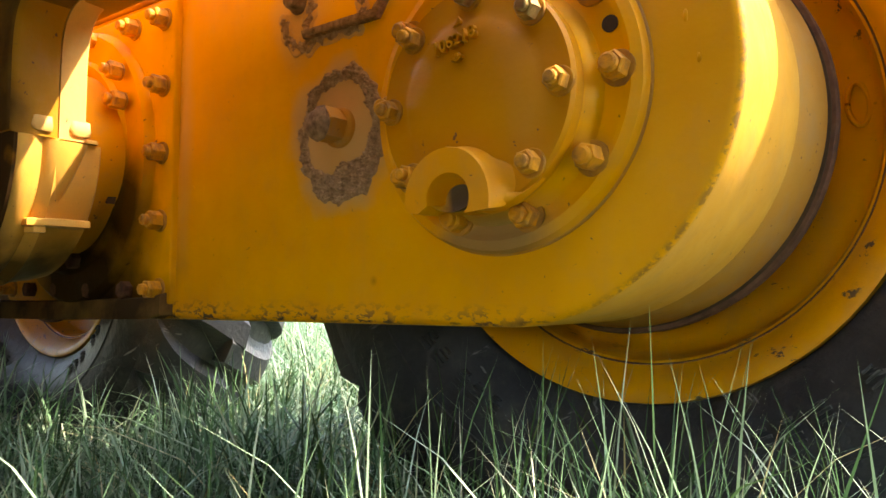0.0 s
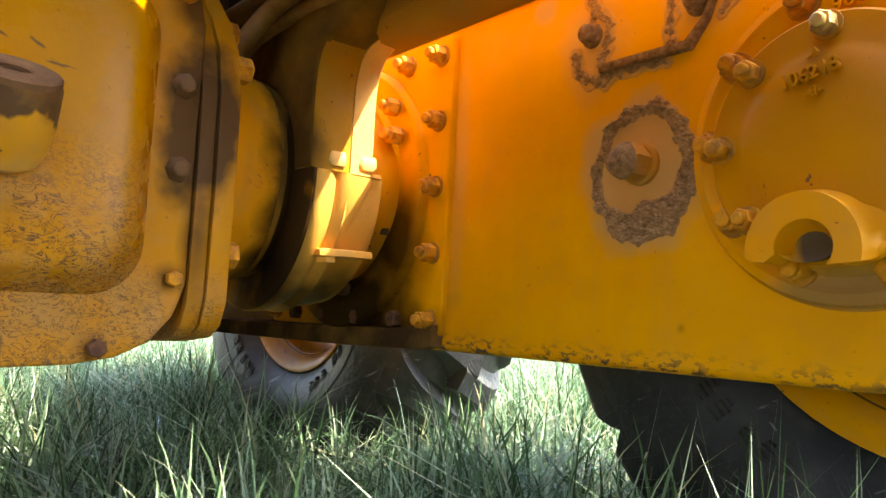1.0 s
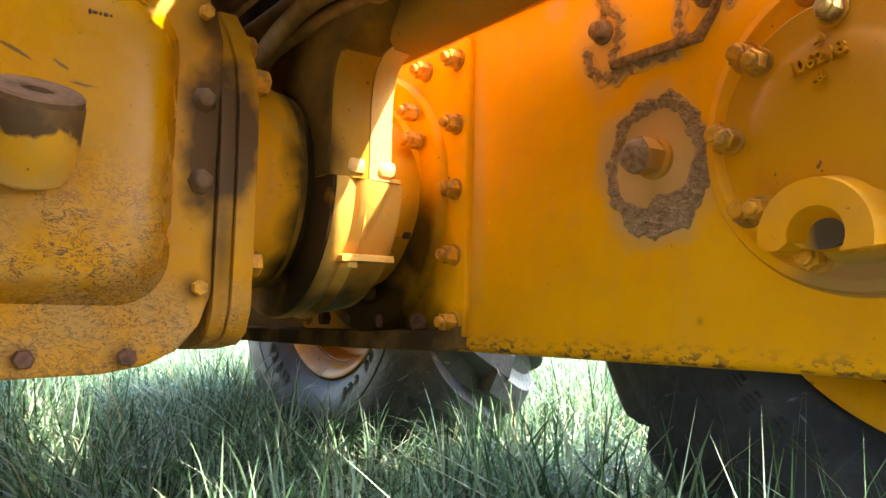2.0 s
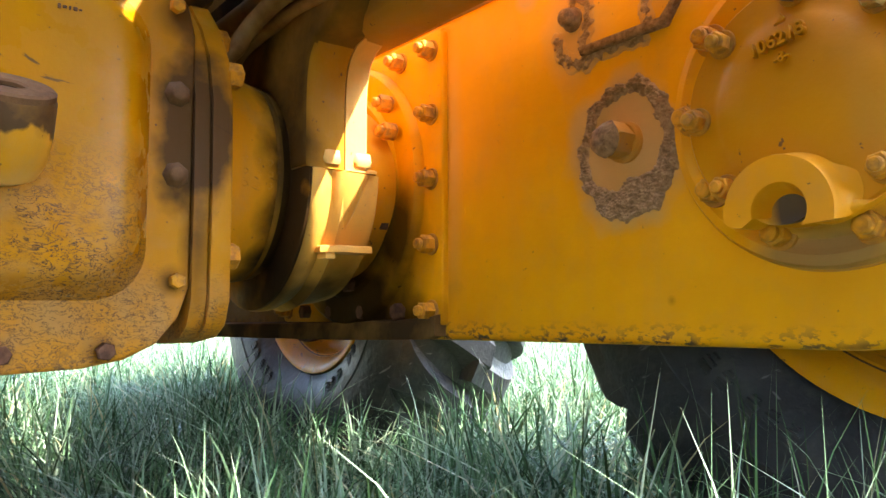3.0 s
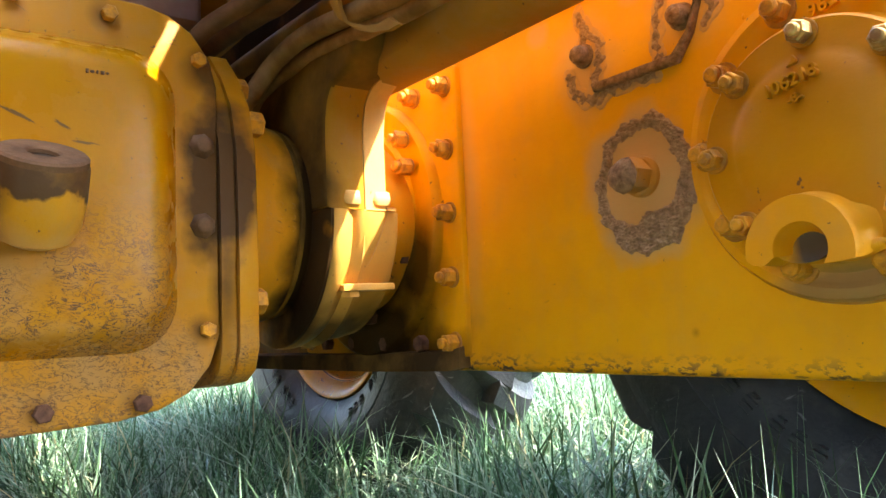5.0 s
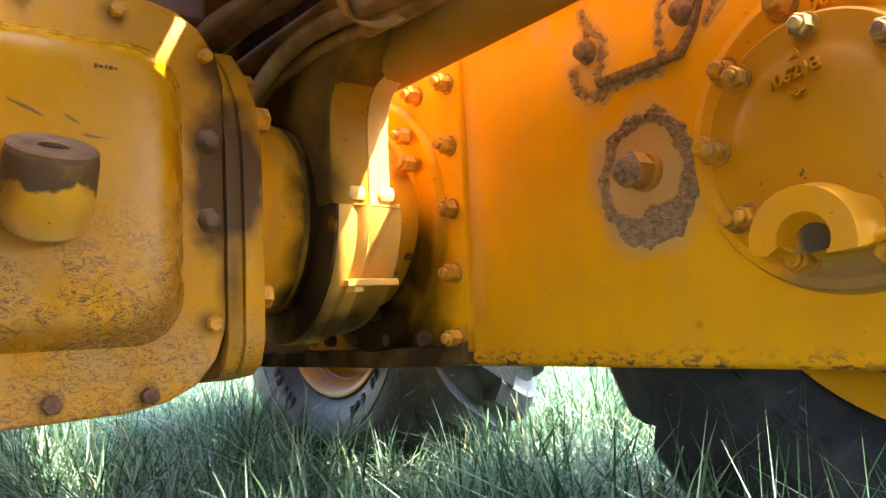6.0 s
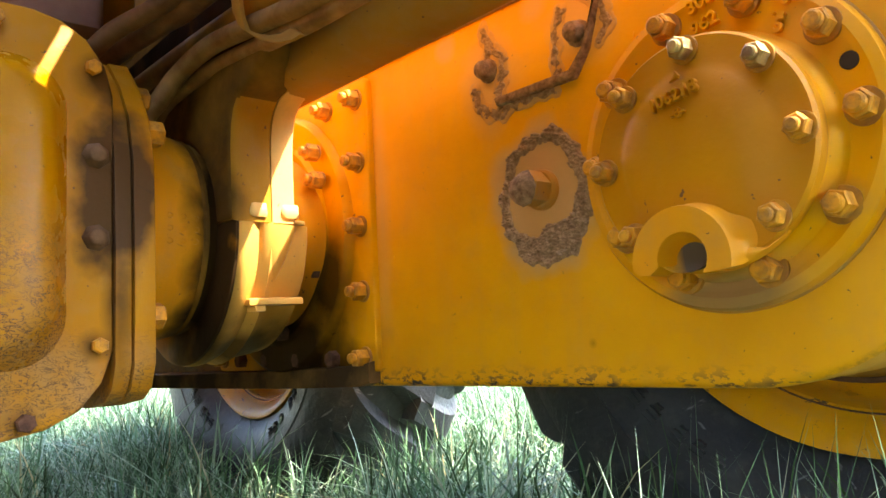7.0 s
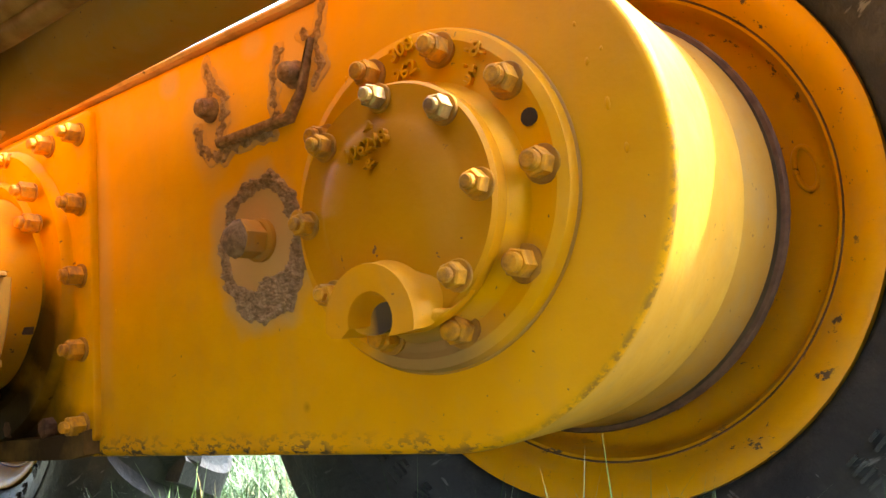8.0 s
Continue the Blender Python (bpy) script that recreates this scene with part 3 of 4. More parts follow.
    raised_text(". .", 0.020, (0.073, -0.0145, 0.756), t, FLANGE_PAINT, 0.0024, -24)
    raised_text("5", 0.020, (0.070, -0.0145, 0.741), t, FLANGE_PAINT, 0.0024, -24)
    part("cast_nib", slab([(-0.013, 0.704), (-0.004, 0.706), (-0.003, 0.709), (-0.007, 0.714), (-0.009, 0.709)], -0.0640, -0.060, "xz", 0.0015, 2), COVER_PAINT, t)
    # filler plug
    pl = part("filler_plug", lathe([(0.024, 0.0), (0.024, -0.006), (0.021, -0.009)], -0.226, 0.648, 28), PLUG_PAINT, t, "protruding level plug caked with mud")
    part("hexagon", HEAD_PLUG, None, pl, at=Matrix.Translation((-0.226, -0.008, 0.648)))
    part("mud_cap", lump(bmesh.new(), (-0.226, -0.0365, 0.648), 0.0210, 0.34, 3.1), OLD_MUD, pl)
    # runs and drops in the paint
    for x, z, r, long in ((0.185, 0.690, 0.0022, 2.6), (0.172, 0.728, 0.0018, 2.0), (0.196, 0.652, 0.0020, 2.2), (0.165, 0.762, 0.0016, 1.5), (0.185, 0.735, 0.0014, 1.5), (-0.086, 0.79, 0.0016, 2.0), (-0.52, 0.60, 0.0016, 2.4)):
        bm = bmesh.new()
        bmesh.ops.create_uvsphere(bm, u_segments=10, v_segments=8, radius=r, matrix=Matrix.Translation((x, 0.0, z)) @ Matrix.Diagonal((1, 0.8, long, 1)))
        part("paint_drip", bm, CASE_PAINT, t)
    # two bolts and the narrow ledge above the plug
    dome = finish(lathe([(0.0155, 0.0), (0.0155, -0.003), (0.0125, -0.006), (0.0120, -0.013), (0.010, -0.018), (0.005, -0.0205)], 0, 0, 16), "bolt", OLD_MUD)
    for x, z in ((-0.303, 0.816), (-0.158, 0.816)):
        bolt(t, (x, 0.0, z), dome, label="rounded bolt coated with mud")
    ledge = slab([(-0.290, 0.7755), (-0.170, 0.776), (-0.150, 0.796), (-0.129, 0.846), (-0.1255, 0.846), (-0.144, 0.793), (-0.164, 0.765), (-0.286, 0.7645)], -0.010, 0.001, "xz", 0.003, 2)
    part("ledge", ledge, OLD_MUD, t, "narrow welded ledge caked with mud")
    # bolted pivot plate
    ol = box_outline(AX - 0.27, AX + 0.27, 0.434, 0.886, 0.012)
    part("pivot_plate", slab(ol, -0.010, 0.002, "xz", 0.003, 2), PIVOT_PAINT, t, "square bolted plate, oily, with shade painted in behind the clamp", smooth=50)
    part("pivot_ring", lathe([(0.226, -0.009), (0.223, -0.019), (0.217, -0.024), (0.176, -0.026), (0.173, -0.030), (0.170, -0.0345), (0.130, -0.035)], AX, AZ, 96), PIVOT_PAINT, t, "raised round bearing seat, oily and with shade painted in below")
    for i in range(5):
        bolt(t, (AX + 0.243, -0.010, 0.457 + 0.0995 * i), NUT_P, WASH_L, spin=12 + 31 * i)
        bolt(t, (AX - 0.243, -0.010, 0.457 + 0.0995 * i), NUT_P, WASH_L, spin=31 * i)
    for x in (-0.16, -0.055, 0.055, 0.16):
        bolt(t, (AX + x, -0.010, 0.857), NUT_P, WASH_L, spin=400 * x)
        bolt(t, (AX + x, -0.010, 0.455), HEAD_R, spin=300 * x, label="oily bolt")
    for i in range(7):
        a = radians(360 / 7 * i - 22)
        bolt(t, (AX + PIV_R * math.cos(a), -0.034, AZ + PIV_R * math.sin(a)), HEAD_R if math.sin(a) < 0.1 else NUT_P, spin=40 * i, label="oily bolt" if math.sin(a) < 0.1 else "")
    for x, z in ((-0.668, 0.785), (-0.656, 0.738)):
        bolt(t, (x, -0.034, z), NUT_P, WASH_M, spin=900 * x)
    return t


build_case()


# ---- wheels ----
def build_wheel():
    w = thing("wheel", (0, 0.43, AZ), "yellow steel wheel with a black lugged tyre", "wheel", "tandem wheels")
    prof = [(0.338, 0.305), (0.346, 0.290), (0.375, 0.264), (0.42, 0.246), (0.48, 0.238), (0.525, 0.243), (0.556, 0.254), (0.577, 0.274), (0.592, 0.304), (0.603, 0.345), (0.608, 0.43), (0.603, 0.515), (0.592, 0.556), (0.577, 0.586), (0.556, 0.606), (0.525, 0.617), (0.48, 0.622), (0.42, 0.614), (0.375, 0.594), (0.346, 0.570), (0.338, 0.555)]
    tyre = part("tyre", lathe(prof, 0, AZ, 96, caps=False), RUBBER, w, "black rubber tyre, dusty sidewall", smooth=60)
    bm = bmesh.new()
    lug = [(0.256, 0.545), (0.259, 0.575), (0.270, 0.600), (0.290, 0.619), (0.318, 0.631), (0.350, 0.637), (0.45, 0.643), (0.45, 0.590)]
    wide = 0.022
    front, back = [], []
    for y, r in lug:
        lean = (y - 0.26) * 0.55
        splay = 1 + 1.9 * (0.643 - r) / 0.06
        front.append(bm.verts.new((-wide * splay + lean, y, r)))
        back.append(bm.verts.new((wide * splay * (0.9 + 0.5 * (y - 0.27) / 0.18) + lean, y, r - 0.004)))
    for i in range(len(lug)):
        j = (i + 1) % len(lug)
        bm.faces.new((front[i], front[j], back[j], back[i]))
    bm.faces.new(front)
    bm.faces.new(back[::-1])
    lug_me = finish(bm, "lug", RUBBER, 20)
    for i in range(24):
        m = Matrix.Translation((0, 0, AZ)) @ Matrix.Rotation(radians(360 / 24 * i), 4, "Y")
        part("lug", lug_me, None, tyre, at=m)
        m2 = Matrix.Translation((0, 0.86, AZ)) @ Matrix.Rotation(radians(360 / 24 * (i + 0.5)), 4, "Y") @ pose(0, 0, 0, 0, 0, 180)
        part("lug", lug_me, None, tyre, at=m2)
    # worn moulded marks on the sidewall, too faint to read
    mark = bmesh.new()
    for k in range(5):
        r = 0.405 + 0.0085 * (k - 2)
        wd = 0.006 if k in (0, 4) else 0.010
        out = 0.252 - 0.16 * (r - 0.405) - 0.0035
        rings(mark, [[(x, 0.26, r - 0.0022), (x, out, r - 0.0018), (x, out, r + 0.0014), (x, 0.26, r + 0.0018)] for x in (-wd, wd)])
    mark_me = finish(mark, "sidewall_mark", RUBBER, 20)
    for a in (222.5, 227.3, 234, 238.5, 243, 296, 300.5, 306, 315, 319.5, 40, 44.5, 51, 56, 120, 124.5, 131):
        part("sidewall_mark", mark_me, None, tyre, at=Matrix.Translation((0, 0, AZ)) @ Matrix.Rotation(radians(90 - a), 4, "Y"))
    ridge = lambda r, y: lathe([(r - 0.003, y + 0.004), (r - 0.001, y - 0.0012), (r + 0.001, y - 0.0012), (r + 0.003, y + 0.004)], 0, AZ, 96, caps=False)
    part("sidewall_ridge", ridge(0.450, 0.2410), RUBBER, tyre)
    rim = part("rim", lathe([(0.330, 0.330), (0.340, 0.300), (0.338, 0.290), (0.331, 0.289), (0.318, 0.297), (0.300, 0.318), (0.292, 0.332), (0.288, 0.334), (0.284, 0.345), (0.282, 0.380), (0.276, 0.392), (0.262, 0.400), (0.24, 0.404), (0.10, 0.404), (0.10, 0.43), (0.28, 0.43), (0.32, 0.54), (0.34, 0.56)], 0, AZ, 96, caps=False), RIM_PAINT, w, "yellow dished steel rim with chipped edge", smooth=40)
    part("lock_ring", lathe([(0.2922, 0.332), (0.2934, 0.3298), (0.2922, 0.3290), (0.2908, 0.331)], 0, AZ, 96, caps=False), RUST_RING, rim)
    for k in range(3):
        m = Matrix.Translation((0, 0, AZ)) @ Matrix.Rotation(radians(-7 - 120 * k), 4, "Y")
        oval = [(0.252 + 0.012 * math.cos(radians(a)), 0.4005, 0.026 * math.sin(radians(a))) for a in range(0, 361, 15)]
        part("hand_hole", tube(oval, 0.0034, 8, 2), RIM_PAINT, rim, "rolled edge of an oval recess", at=m)
        # nearly flat dark disc: the recess's shade is in its colour
        dish = rings(bmesh.new(), [[(0.252 + 0.012 * q * math.cos(radians(a)), y, 0.026 * q * math.sin(radians(a))) for a in range(0, 360, 15)] for q, y in ((1.0, 0.4025), (0.9, 0.4033), (0.3, 0.4036))], caps=False)
        part("recess", dish, OIL_AND_SHADE, rim, "dark disc painted as the shade in the recess", at=m)
    part("hub_drum", lathe([(0.200, 0.182), (0.224, 0.186), (0.2275, 0.189), (0.2300, 0.194), (0.2425, 0.262), (0.240, 0.268), (0.18, 0.27), (0.18, 0.42)], 0, AZ, 96), DRUM_PAINT, w, "dusty yellow brake drum")
    part("dust_ring", lathe([(0.2435, 0.274), (0.2485, 0.274), (0.2505, 0.277), (0.2505, 0.287), (0.244, 0.291), (0.22, 0.30)], 0, AZ, 96), RUST_RING, w, "rusty dark steel ring")
    # dark ring paints the shade of the gap before the rusty ring
    part("gap_shade", lathe([(0.2380, 0.2705), (0.2440, 0.2725), (0.2440, 0.276), (0.238, 0.277)], 0, AZ, 96, caps=False), DARK, w, "dark ring for the shade in the gap behind the drum's lip")
    return w


WHEEL = build_wheel()
tagged(copy_thing(WHEEL, pose(FX, 0.43, AZ - 0.035)), "yellow steel wheel with a grey dusty lugged tyre")


# ---- axle housing ----
def build_axle():
    t = thing("axle_housing", (AX, -0.71, 0.40), "yellow cast axle housing with scratched bolted cover", "axle housing")
    yc = -0.71
    half = [(-0.371, 0.49), (-0.371, 0.80), (-0.380, 0.835), (-0.402, 0.866), (-0.430, 0.884), (-0.462, 0.891)]
    low = [(-0.60, 0.391), (-0.49, 0.395), (-0.445, 0.403), (-0.410, 0.420), (-0.385, 0.450)]
    right = low + half + [(-0.60, 0.893)]
    left = [(2 * yc - y, z) for y, z in right[::-1]]
    plate = slab((right + left)[::-1], -0.588, -0.612, "yz", 0.005, 2)
    part("cover_plate", plate, AXLE_FLANGE_PAINT, t, "bolted cover plate, paint crazed and chipped below", smooth=50)
    # bulging panel of the cover: stacked rounded outlines
    bm = bmesh.new()
    loops = []
    for x, k, r in ((-0.590, 0.0, 0.060), (-0.584, 0.002, 0.060), (-0.570, 0.010, 0.060), (-0.556, 0.018, 0.058), (-0.548, 0.023, 0.055), (-0.543, 0.029, 0.052), (-0.540, 0.037, 0.05), (-0.5385, 0.050, 0.045), (-0.538, 0.075, 0.03)):
        loops.append([(x, y, z) for y, z in box_outline(2 * yc + 0.424 + k, -0.424 - k, 0.470 + k, 0.832 - k, r, 7)])
    part("cover_panel", rings(bm, loops), AXLE_PAINT, t, "bulging pressed panel with a glossy edge", smooth=60)
    part("housing_body", slab(box_outline(2 * yc + 0.385, -0.385, 0.41, 0.90, 0.06), -0.614, -1.05, "yz", 0.01, 2), AXLE_FLANGE_PAINT, t)
    for y, z in ((-0.389, 0.494), (-0.466, 0.4135), (-0.568, 0.413), (-0.396, 0.830), (-0.500, 0.869), (-0.392, 0.722), (-0.392, 0.622), (-0.60, 0.872), (-0.67, 0.413)):
        zz = HEAD_M if (z < 0.6 and y > -0.4) or z > 0.8 else HEAD_W if z < 0.45 else HEAD_B
        bolt(t, (-0.588, y, z), zz, turn=TURN_X, spin=200 * y, label={HEAD_W: "rusty bolt", HEAD_B: "bolt head rounded off by grease"}.get(zz, ""))
    for k, (w, h) in enumerate(((0.003, 0.005), (0.004, 0.003), (0.002, 0.004), (0.004, 0.004), (0.003, 0.002))):
        part("paint_mark", slab(box_outline(-0.533 + 0.0052 * k - w / 2, -0.533 + 0.0052 * k + w / 2, 0.781 - h / 2, 0.781 + h / 2, 0.0006, 2), -0.5368, -0.539, "yz", 0.0004, 1), RUST, t, "small dark worn mark")
    # tilted filler boss on the panel
    fil = Matrix.Translation((-0.492, -0.582, 0.672)) @ Vector((0.47, 0.03, 0.88)).to_track_quat("-Y", "Z").to_matrix().to_4x4()
    lift = part("filler_boss", lathe([(0.022, 0.092), (0.036, 0.084), (0.043, 0.068), (0.045, 0.04), (0.044, 0.006), (0.041, 0.0), (0.0135, 0.0), (0.0125, 0.012)], 0, 0, 40), BOSS_PAINT, t, "tilted filler boss, its upper half greasy", at=fil)
    part("filler_cap", lathe([(0.0425, 0.003), (0.0425, -0.003), (0.040, -0.0055), (0.017, -0.0055), (0.0145, -0.0035), (0.0145, 0.003)], 0, 0, 40, caps=False), TOP_GREASE, lift, "greasy ring-shaped cap with a socket", at=fil)
    # dark disc paints the shade inside the socket
    part("socket", lathe([(0.0145, 0.001), (0.010, 0.002)], 0, 0, 24), DARK, lift, at=fil)
    # flange towards the tandem
    def flange(y0, y1, grow, material, name, label):
        o = [(-0.583, 0.47), (-0.580, 0.60), (-0.583, 0.72), (-0.600, 0.78), (-0.632, 0.826), (-0.68, 0.872)]
        o = [(x + grow, z) for x, z in o]
        o = [(-0.70, 0.415), (-0.625 + grow, 0.425), (-0.597 + grow, 0.44)] + o
        o = o + [(2 * AX - x, z) for x, z in o[::-1]]
        part(name, slab(o[::-1], y1, y0, "xz", 0.0022, 2), material, t, label, smooth=50)
    flange(-0.372, -0.352, 0.0, AXLE_FLANGE_PAINT, "housing_flange", "housing flange blackened with grease")
    flange(-0.3515, -0.326, 0.006, AXLE_FLANGE_PAINT, "neck_flange", "")
    for x, z in ((-0.609, 0.762), (-0.612, 0.528), (-0.662, 0.822), (-0.72, 0.45)):
        bolt(t, (x + 0.004, -0.328, z), HEAD_L, turn=TURN_Y, spin=100 * z)
    part("axle_neck", lathe([(0.178, -0.330), (0.174, -0.322), (0.168, -0.300), (0.159, -0.260), (0.150, -0.220), (0.145, -0.195), (0.144, -0.02), (0.13, 0.0)], AX, AZ, 72), NECK_PAINT, t, "tapered axle neck, oily where it meets the clamp", at=Matrix.Translation((0.03, 0, 0)))
    # cast marks on the neck, worn past reading
    ring = finish(lathe([(0.0042, 0.0), (0.0042, -0.0014), (0.0030, -0.0014), (0.0030, 0.0)], 0, 0, 10, caps=False), "cast_mark", NECK_PAINT)
    for k in range(3):
        for i in range(3):
            a, y = radians(3 - 6 * k), -0.285 + 0.020 * i
            r = 0.159 + (0.168 - 0.159) * (-y - 0.26) / 0.04
            part("cast_mark", ring, None, t, at=Matrix.Translation((AX + 0.03 + r * math.cos(a), y, AZ + r * math.sin(a))) @ pose(0, 0, 0, 0, 0, 74))
    return t


build_axle()


# ---- machine frame over the axle ----
def build_frame():
    t = thing("machine_frame", (AX, -0.15, 0.85), "yellow steel frame rail clamped over the axle", "frame")
    zb = 0.829
    sh = Matrix.Translation((0.035, -0.0217, 0))  # the clamp stands a little out from the axle line
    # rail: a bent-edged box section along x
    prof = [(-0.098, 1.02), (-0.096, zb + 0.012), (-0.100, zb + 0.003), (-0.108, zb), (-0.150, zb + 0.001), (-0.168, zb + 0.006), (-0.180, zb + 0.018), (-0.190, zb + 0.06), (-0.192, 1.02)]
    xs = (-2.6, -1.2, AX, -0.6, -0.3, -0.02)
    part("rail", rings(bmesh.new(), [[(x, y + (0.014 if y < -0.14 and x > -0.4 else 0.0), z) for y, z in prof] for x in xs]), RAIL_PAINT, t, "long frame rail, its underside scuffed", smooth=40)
    # pedestal with a rounded inner corner, standing on the axle clamp
    xr = -0.632
    o = [(xr + 0.150, 0.93), (xr + 0.105, 0.862), (xr + 0.075, zb + 0.012), (xr + 0.052, zb + 0.002), (xr + 0.030, zb - 0.004), (xr + 0.012, zb - 0.020), (xr + 0.003, zb - 0.045), (xr, zb - 0.075), (xr, 0.672), (xr, 0.655)]
    saddle = arc(AX, AZ, 0.146, 0, 180, 18)
    inner = smooth_line(o[3:8], 5) + o[8:]
    o = smooth_line(o[:8], 5) + o[8:]
    o2 = [(2 * AX - x, z) for x, z in o[::-1]]
    inner2 = [(2 * AX - x, z) for x, z in inner[::-1]]
    front = part("pedestal", slab((o + saddle + o2)[::-1], -0.195, -0.134, "xz", 0.010, 4), FRAME_PAINT, t, "pedestal plate, its inner side dark brown", smooth=50, at=sh)
    front.data.materials.append(PEDESTAL_BROWN)
    # faces towards -y, and those above z 0.822, take the darker brown
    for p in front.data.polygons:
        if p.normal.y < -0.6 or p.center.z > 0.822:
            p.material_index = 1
    part("pedestal", slab((inner + saddle + inner2)[::-1], -0.0955, -0.132, "xz", 0.004, 2), SUN_PALE_PAINT, t, "pedestal plate, dusty, its paint paled to look bleached by sun", smooth=50, at=sh)
    # clamp halves: lower cap with its rims
    cap = [(0.150, -0.182), (0.196, -0.182), (0.199, -0.178), (0.199, -0.172), (0.198, -0.164), (0.191, -0.149), (0.199, -0.134), (0.190, -0.116), (0.186, -0.085), (0.184, -0.078), (0.182, -0.068), (0.178, -0.065), (0.150, -0.065)]
    part("clamp_cap", lathe(cap, AX, AZ, 48, a0=-180, a1=0), CLAMP_PAINT, t, "lower clamp half with two rims", smooth=40, at=sh)
    part("seal_disc", lathe([(0.140, -0.190), (0.192, -0.190), (0.197, -0.187), (0.197, -0.1825), (0.140, -0.1825)], AX, AZ, 64, caps=False), NECK_PAINT, t, "oily disc at the end of the clamp", at=sh)
    # ring added only to cover the gap between neck and pedestal
    part("neck_gap_ring", lathe([(0.142, -0.214), (0.146, -0.213), (0.151, -0.209), (0.151, -0.204), (0.142, -0.203)], AX, AZ, 64, caps=False), PEDESTAL_BROWN, t, "dark brown ring added to close the gap round the neck", at=sh)
    for y0, y1 in ((-0.168, -0.142), (-0.120, -0.092)):
        for s in (1, -1):
            o = [(AX + s * 0.17, 0.662), (AX + s * 0.201, 0.662), (AX + s * 0.203, 0.668), (AX + s * 0.199, 0.682), (AX + s * 0.17, 0.690)]
            part("clamp_ear", slab(o[::-1] if s > 0 else o, y0, y1, "xz", 0.008, 3), SUN_PALE_PAINT, t, smooth=60, at=sh)
    part("clamp_ledge", slab(box_outline(AX + 0.172, AX + 0.1945, -0.172, -0.076, 0.004), 0.661, 0.655, "xy", 0.002, 1), CLAMP_PAINT, t, smooth=50, at=sh)
    part("clamp_lug", slab([(-0.70, -0.158), (-0.652, -0.160), (-0.646, -0.146), (-0.638, -0.130), (-0.638, -0.084), (-0.644, -0.080), (-0.70, -0.084)], 0.550, 0.540, "xy", 0.003, 2), CLAMP_PAINT, t, "thin lug on the clamp", smooth=50, at=sh)
    part("lug_foot", slab([(-0.665, -0.158), (-0.650, -0.152), (-0.648, -0.138), (-0.665, -0.136)], 0.541, 0.531, "xy", 0.004, 2), CLAMP_PAINT, t, smooth=50, at=sh)
    # tapered bolt boss between the two rims of the clamp
    loops = []
    for i in range(12):
        k = i / 11
        z, w, yc = 0.652 - 0.105 * k, 0.031 - 0.020 * k, -0.120 - 0.015 * k
        base = AX + math.sqrt(0.184 ** 2 - (z - AZ) ** 2)
        loops.append([(base - 0.01, yc - w * 1.1, z)] + [(base + (0.020 - 0.012 * k) * math.sin(radians(a)) ** 0.7, yc - w * math.cos(radians(a)), z) for a in range(0, 181, 20)] + [(base - 0.01, yc + w * 1.1, z)])
    part("clamp_boss", rings(bmesh.new(), loops), CLAMP_PAINT, t, "tapered boss under the clamp's ear", smooth=60, at=sh)
    return t


build_frame()


# ---- hoses, and unseen plates added above the axle ----
def hose(points, r, label, material=None):
    t = thing("hydraulic_hose", points[0], label, "hose", "hydraulic hoses")
    part("rubber_tube", tube(points, r, 14), material or HOSE, t)
    for p, q in ((points[0], points[1]), (points[-1], points[-2])):
        p, q = Vector(p), Vector(q)
        d = (q - p).normalized()
        part("end_fitting", tube([p - d * 0.004, p + d * 0.02, p + d * 0.045], r * 1.18, 12, 2), DARK, t, "oily crimped ferrule")
    return t


